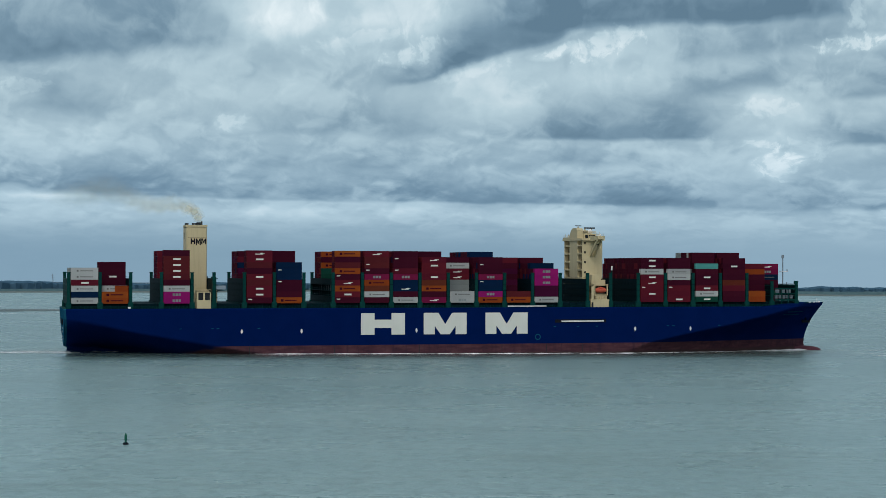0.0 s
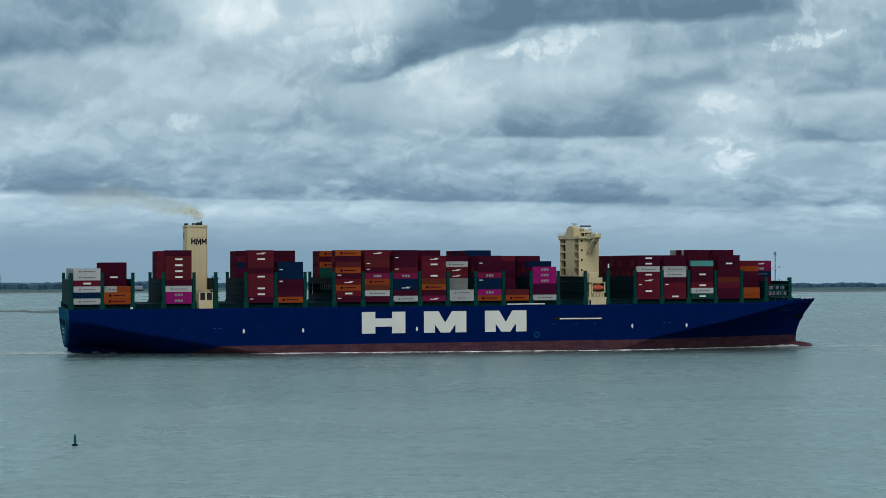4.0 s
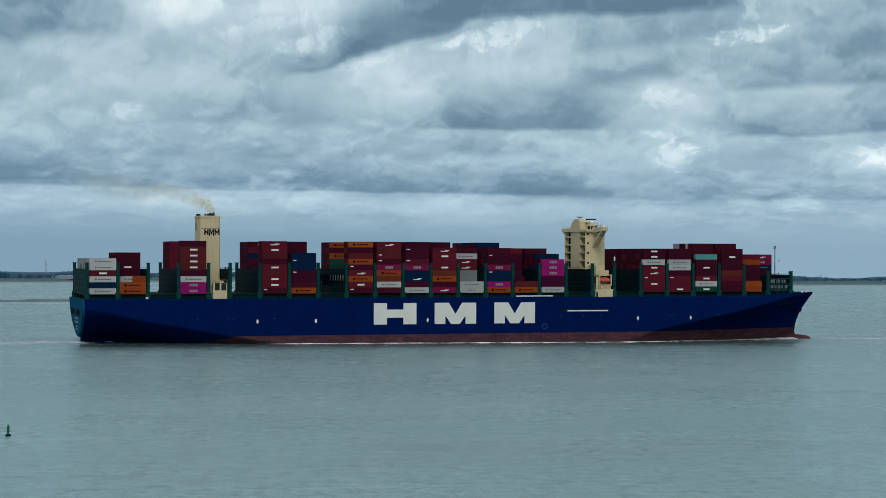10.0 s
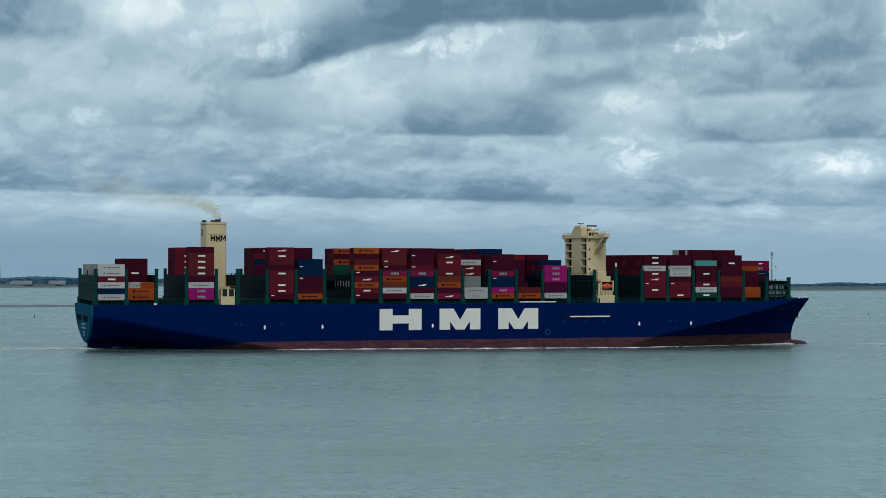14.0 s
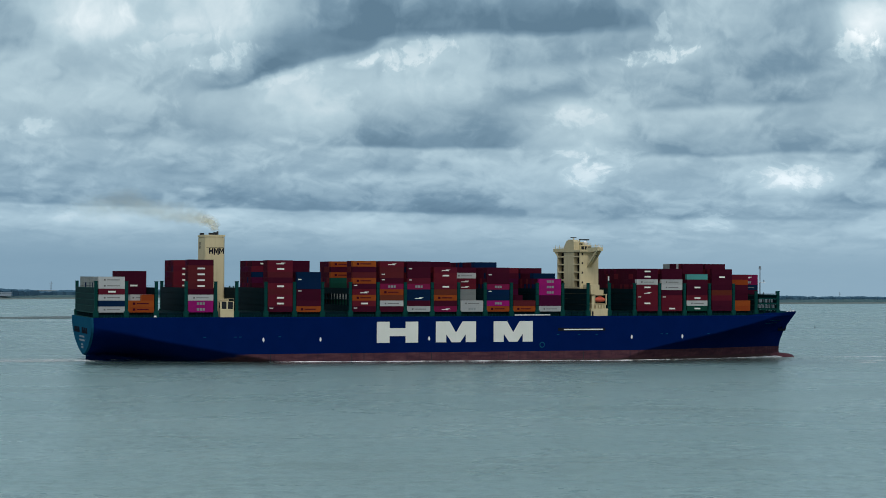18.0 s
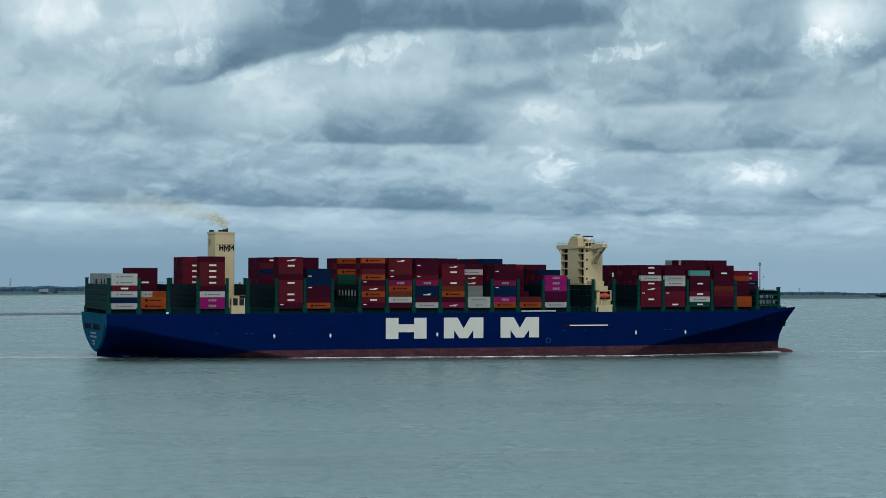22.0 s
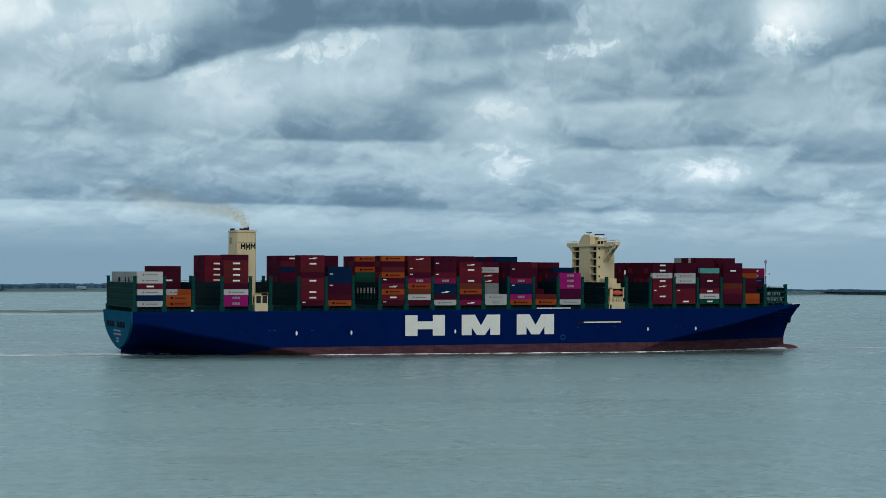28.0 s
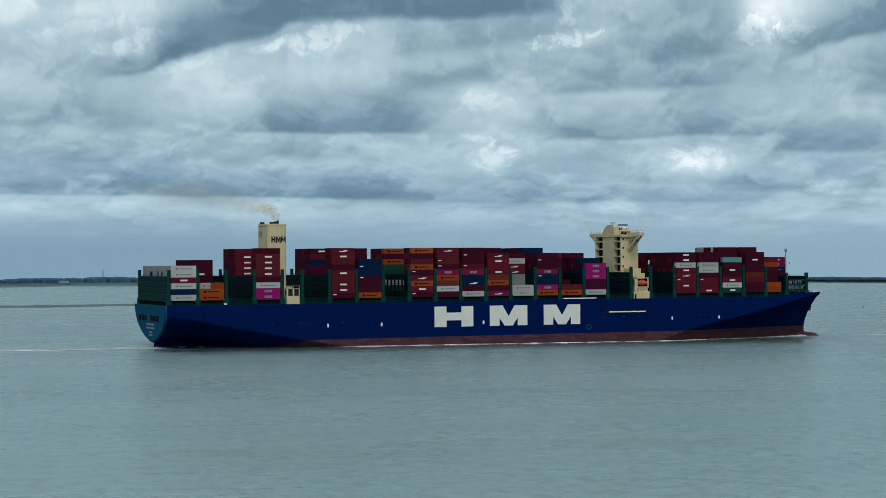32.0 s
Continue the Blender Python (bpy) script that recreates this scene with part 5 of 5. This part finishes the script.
# stowage by bay: the near stack from the hatch up (colour and marking), and the rows behind as (first row, last row, tiers)
C = {"m": "maroon", "r": "red", "b": "brick", "c": "crimson", "g": "magenta", "o": "orange", "n": "brown", "w": "white", "y": "grey", "u": "blue", "t": "teal", "e": "green", "p": "plum"}
STOW = {
    0: ("wd u wd rw wd wd", [(1, 23, 6)], "y"),
    1: ("oo oo", [(1, 7, 3), (8, 17, 7)], "m"),
    3: ("gq gq wd m bw bw bw bw m", [(1, 2, 9), (14, 22, 9)], "mpmm"),
    5: ("mt rw rw b rw m b rw rs", [(1, 3, 9), (13, 23, 9)], "mmpmmm"),
    6: ("oo m m mt u ut u", [(1, 7, 7), (8, 22, 9)], "m"),
    8: ("mt rw oo rs mt oo b m oo", [(1, 3, 9), (15, 23, 9)], "mmmb"),
    9: ("m wd n oo cq mt bt b rs", [(1, 23, 9)], "mrm"),
    10: ("wd m us u cq rt m mt m", [(1, 23, 9)], "mrm"),
    11: ("cs m oo n rw r rw rs", [(1, 3, 8), (4, 23, 9)], "mmr"),
    12: ("wq wd", [(1, 3, 2), (4, 20, 8)], "wrm"),
    13: ("oo gq u ut cq m mt m", [(1, 6, 8), (7, 22, 9)], "mumm"),
    14: ("oo b", [(1, 2, 2), (9, 20, 8)], "mmpr"),
    15: ("wd p p gq gq gq", [(1, 5, 6), (3, 9, 7), (10, 22, 8)], "umm"),
    18: ("r rw rt rs rw wd mw mw", [(1, 23, 8)], "mmmrm"),
    19: ("rw r rt m wd wd m m", [(1, 23, 8)], "mmr"),
    20: ("ew wd rw m mw m t", [(1, 1, 7), (2, 10, 9), (11, 22, 8)], "mmy"),
    21: ("m m r n m m mw m", [(1, 2, 8), (3, 20, 9)], "mmr"),
    22: ("", [(3, 20, 7)], "rmor"),
    23: ("", [(8, 15, 7)], "mumr"),
}


def build_cargo():
    rnd = random.Random(11)
    occ = {}
    for k, (near, rows, pal) in STOW.items():
        y0 = ship_reach(BAYS[k] + BLEN) + 0.25
        nrow = int((BEAM - 2 * y0) / ROW)
        for i, tok in enumerate(near.split()):
            occ[k, 0, i] = (C[tok[0]], tok[1] if len(tok) > 1 else "")
        for a, b, h in rows:
            for r in range(a, min(b, nrow - 1) + 1):
                hh = h - (1 if rnd.random() < 0.08 and r > a + 3 else 0)
                for i in range(hh):
                    if (k, r, i) not in occ:
                        occ[k, r, i] = (C[pal[(i * 2 + rnd.randrange(2)) % len(pal)]] if rnd.random() < 0.8 else C[rnd.choice("yyeyu" if k == 0 else "mrmbpmrmu" if k < 17 else "mmrbpmm")], "")
    fixed = {(1, 1, 2): ("white", "d"), (1, 8, 6): ("maroon", ""), (1, 8, 5): ("maroon", ""), (1, 8, 4): ("maroon", "w"), (1, 8, 3): ("maroon", ""), 
             (12, 4, 2): ("grey", ""), (12, 4, 3): ("grey", ""), (12, 4, 4): ("red", "s"), (12, 4, 5): ("red", "s"), (12, 4, 6): ("white", "d"), (12, 4, 7): ("maroon", ""),
             (15, 3, 6): ("blue", ""), (15, 10, 7): ("maroon", ""), (13, 7, 8): ("blue", ""), (20, 2, 7): ("maroon", ""), (20, 2, 8): ("maroon", ""),
             (21, 3, 8): ("maroon", ""), (11, 4, 8): ("maroon", ""), (6, 8, 8): ("maroon", ""), (6, 8, 7): ("maroon", ""),
             (22, 3, 2): ("maroon", ""), (22, 3, 3): ("maroon", ""), (22, 3, 4): ("maroon", ""), (22, 3, 5): ("orange", ""), (22, 3, 6): ("red", ""),
             (23, 8, 6): ("crimson", "s"), (23, 8, 5): ("crimson", "q"), (23, 8, 4): ("blue", "d"), (23, 8, 3): ("maroon", ""), (23, 8, 2): ("maroon", ""), (23, 8, 1): ("green", "w"), (23, 8, 0): ("maroon", "")}
    for i, c in enumerate("eeyyeeomo"):
        fixed[8, 15, i] = (C[c], "o" if c == "o" else "")
    for i in range(9):
        fixed[3, 14, i] = ("red" if i > 3 else "maroon", "w" if 3 < i < 8 else "")
    for i, c in enumerate("mmmmmpurm"):
        fixed[5, 13, i] = (C[c], "w" if i == 8 else "")
    for r in range(2, 11):          # mixed light and dark boxes along the top of the forward stacks
        for i in (7, 8):
            if r > 2:
                fixed[20, r, i] = (C["ymwrymeymr"[(3 * r + 5 * i) % 10]], "")
    for q, v in fixed.items():
        if q in occ:
            occ[q] = v
    stuff = {}
    for (k, r, i), (col, mark) in sorted(occ.items()):
        xb = BAYS[k]
        y = ship_reach(xb + BLEN) + 0.25 + r * ROW
        z = BASE + i * TIER
        face = r == 0 or (k, r - 1, i) not in occ
        place = Matrix.Translation((xb, y, z))
        if face and (r == 0 or r < 16):
            container(col, mark, place)
        else:
            stuff.setdefault(col, []).append((xb, y, z))
    # a short container on top of the near orange ones, and one amidships
    container("orange", "", Matrix.Translation((BAYS[1] + 6.1, ship_reach(30) + 0.25, BASE + 2 * TIER)), 6.06)
    container("maroon", "", Matrix.Translation((BAYS[14], ship_reach(200) + 0.25 + ROW, BASE + 2 * TIER)), 6.06)
    for i, mark in ((0, ""), (1, "")):
        container("orange", mark, Matrix.Translation((BAYS[22], ship_reach(350) + 0.25, BASE + i * TIER)), 9.12)
    names = sorted(stuff)
    verts, faces, mats = [], [], []
    for mi, col in enumerate(names):
        for x, y, z in stuff[col]:
            w, h = 2.38, TIER
            b = len(verts)
            verts += [(x + dx, y + dy, z + dz) for dz in (0, h) for dy in (0, w) for dx in (0, BLEN)]
            faces += [tuple(b + q for q in f) for f in ((0, 2, 3, 1), (4, 5, 7, 6), (0, 1, 5, 4), (1, 3, 7, 5), (3, 2, 6, 7), (2, 0, 4, 6))]
            mats += [mi] * 6
            for dy in (0.45, 0.95, 1.43, 1.93):      # lock rods on the doors
                b = len(verts)
                verts += [(x + ex, y + dy + ey, z + ez) for ez in (0.1, h - 0.1) for ey in (-0.05, 0.05) for ex in (-0.08, 0.02)]
                faces += [tuple(b + q for q in f) for f in ((0, 1, 5, 4), (1, 3, 7, 5), (3, 2, 6, 7), (2, 0, 4, 6))]
                mats += [mi] * 4
    me = bpy.data.meshes.new("container_block")
    me.from_pydata(verts, [], faces)
    for col in names:
        me.materials.append(BOX[col])
    me.polygons.foreach_set("material_index", mats)
    ob = new("container_block", me)
    tagged(ob, "tightly stacked steel containers filling the inner rows", "containers", kind="stuff")
    MOVING.append((ob, Matrix.Identity(4)))


build_cargo()


# ---------------------------------------------------------------- wake, bow wave and smoke
def ribbon(name, pts, mat, label, cat="foam", z=0.05):
    """A flat strip on the water: points of (x, y, half width) in the ship's frame."""
    bm = bmesh.new()
    prev = None
    for x, y, w in pts:
        row = [bm.verts.new((x, y - w, z)), bm.verts.new((x, y + w, z))]
        if prev:
            bm.faces.new((prev[0], row[0], row[1], prev[1]))
        prev = row
    ob = new(name, mesh_of(name, bm, mat))
    tagged(ob, label, cat, kind="stuff")
    MOVING.append((ob, None))
    return ob


ribbon("wake", [(6 - 6 * k, HALF + 2 * math.sin(k * 0.7), 24 + 0.6 * k) for k in range(90)], SLICK, "pale churned wake trailing astern")
ribbon("wake_core", [(6 - 6 * k, HALF - 8 + 2 * math.sin(k * 0.5), 9 + 0.12 * k) for k in range(90)], FOAM_LINE, "white broken foam in the middle of the wake", z=0.09)
for ya, xa, xb in ((-14.0, 398, 470), (-34.0, 396, 412), (-34.0, 424, 452), (26.0, 402, 500)):
    ribbon("bow_ripple", [(xa + (xb - xa) * k / 14, ya + 0.8 * math.sin(k), 2.6 * math.sin(math.pi * (k + 0.6) / 15.2)) for k in range(15)], FOAM, "thin pale ripple ahead of the bow")


ribbon("stern_wash", [(10 - 5 * k, HALF - 14 + 1.5 * math.sin(k * 0.9), 1.2 + 2.6 * math.sin(math.pi * (k + 0.5) / 26)) for k in range(25)], FOAM, "white wash streaming off the stern", z=0.12)
# sheet added on the water to carry the hull's dark reflection
ribbon("lee_water", [(-6 + 10.1 * k, -45.0, 75.0) for k in range(41)], REFLECTION_SHEET, "smooth sheet added beside the hull, darkened for its reflection", "water", 0.02)


def foam_crest(name, label, xs, height, reach, mat):
    """Foam piled against the hull: a low ridge along the waterline."""
    bm = bmesh.new()
    prev = None
    for x in xs:
        y = HALF - half_breadth(x, 0.4)
        h, w = height(x), reach(x)
        row = [bm.verts.new((x, y - w, 0.0)), bm.verts.new((x, y - w * 0.35, h)), bm.verts.new((x, y + 0.05, h * 0.9))]
        if prev:
            for i in range(2):
                bm.faces.new((prev[i], row[i], row[i + 1], prev[i + 1]))
        prev = row
    ob = new(name, mesh_of(name, bm, mat))
    tagged(ob, label, "foam", kind="stuff")
    MOVING.append((ob, None))


foam_crest("waterline_foam", "thin broken white foam along the waterline", [60 + 1.5 * k for k in range(176)], lambda x: 0.22 + 0.10 * math.sin(x * 0.31) * math.sin(x * 0.083), lambda x: 0.8, FOAM)
foam_crest("stern_foam", "white water churned up under the stern", [4.5 + 1.5 * k for k in range(24)], lambda x: 0.5 - 0.01 * x, lambda x: 2.5, FOAM_LINE)
foam_crest("bow_wave", "white bow wave running back along the stem", [322 + 1.5 * k for k in range(47)], lambda x: 0.14 + 1.15 * max(0, (x - 322) / 70) ** 2.8 * (0.82 + 0.18 * math.sin(x * 0.7)), lambda x: 1.0 + 2.6 * (x - 322) / 70, SOLID_FOAM)

PUFFS = []


def build_smoke():
    """Each puff is three bulging sheets, thick in the middle and thin at the rim."""
    rnd = random.Random(3)
    for k in range(13):
        u = k / 12
        c = Vector((66.6 - 58 * u ** 1.35, 30.5 + rnd.uniform(-1, 1), 65.4 + 11.5 * u ** 0.6))
        rx, rz = 3.2 + 17.0 * u, 2.8 + 5.6 * u
        dense = 0.60 * (1 - u) ** 2.4 + 0.14
        verts, faces, thick = [], [], []
        for sheet in ((-1, 1) if k < 3 else (0,)):
            b = len(verts)
            for j in range(9):
                r = j / 8
                for i in range(20):
                    q = 2 * math.pi * i / 20
                    wob = 1 + 0.18 * math.sin(3 * q + k + sheet) + 0.1 * math.sin(5 * q + 2 * k)
                    verts.append((rx * r * wob * math.cos(q), sheet * (0.9 + u) * (1 - r * r) + 0.5 * sheet + 0.3 * k, rz * r * wob * math.sin(q) + 0.4 * sheet))
                    thick.append(dense * (1 - r * r) ** 1.5)
            for j in range(8):
                for i in range(20):
                    faces.append((b + j * 20 + i, b + j * 20 + (i + 1) % 20, b + (j + 1) * 20 + (i + 1) % 20, b + (j + 1) * 20 + i))
        me = bpy.data.meshes.new("smoke_puff")
        me.from_pydata(verts, [], faces)
        me.attributes.new("thick", "FLOAT", "POINT").data.foreach_set("value", thick)
        me.materials.append(SMOKE)
        for p in me.polygons:
            p.use_smooth = True
        ob = new("smoke_puff", me)
        tagged(ob, "thin yellowish puff of funnel smoke drifting aft", "smoke", "funnel smoke", kind="stuff")
        PUFFS.append((ob, c, u))


build_smoke()


def motions():
    # clouds drift slowly with the wind
    walk(SKY, [(t, pose(0, 0, EYE, 0, 0, -math.degrees(0.0006 * (t - 16)))) for t in (0, 16, 32)])
    # the ship and all that rides on it
    for ob, place in MOVING:
        walk(ob, [(t, ship_pose(t) @ TRIM @ place if place else ship_pose(t)) for t in (0, 16, 32)])
    # smoke rolls and sways as it leaves the funnel
    for k, (ob, c, u) in enumerate(PUFFS):
        rows = []
        for i in range(9):
            t = 4.0 * i
            sway = Vector((1.8 * u * math.sin(0.55 * t + k), 0.5 * u * math.cos(0.4 * t), (0.6 + 1.6 * u) * math.sin(0.42 * t + 0.8 * k)))
            rows.append((t, ship_pose(t) @ Matrix.Translation(c + sway) @ pose(0, 0, 0, 0, 14 * math.sin(0.3 * t + k), 0)))
        walk(ob, rows)


motions()
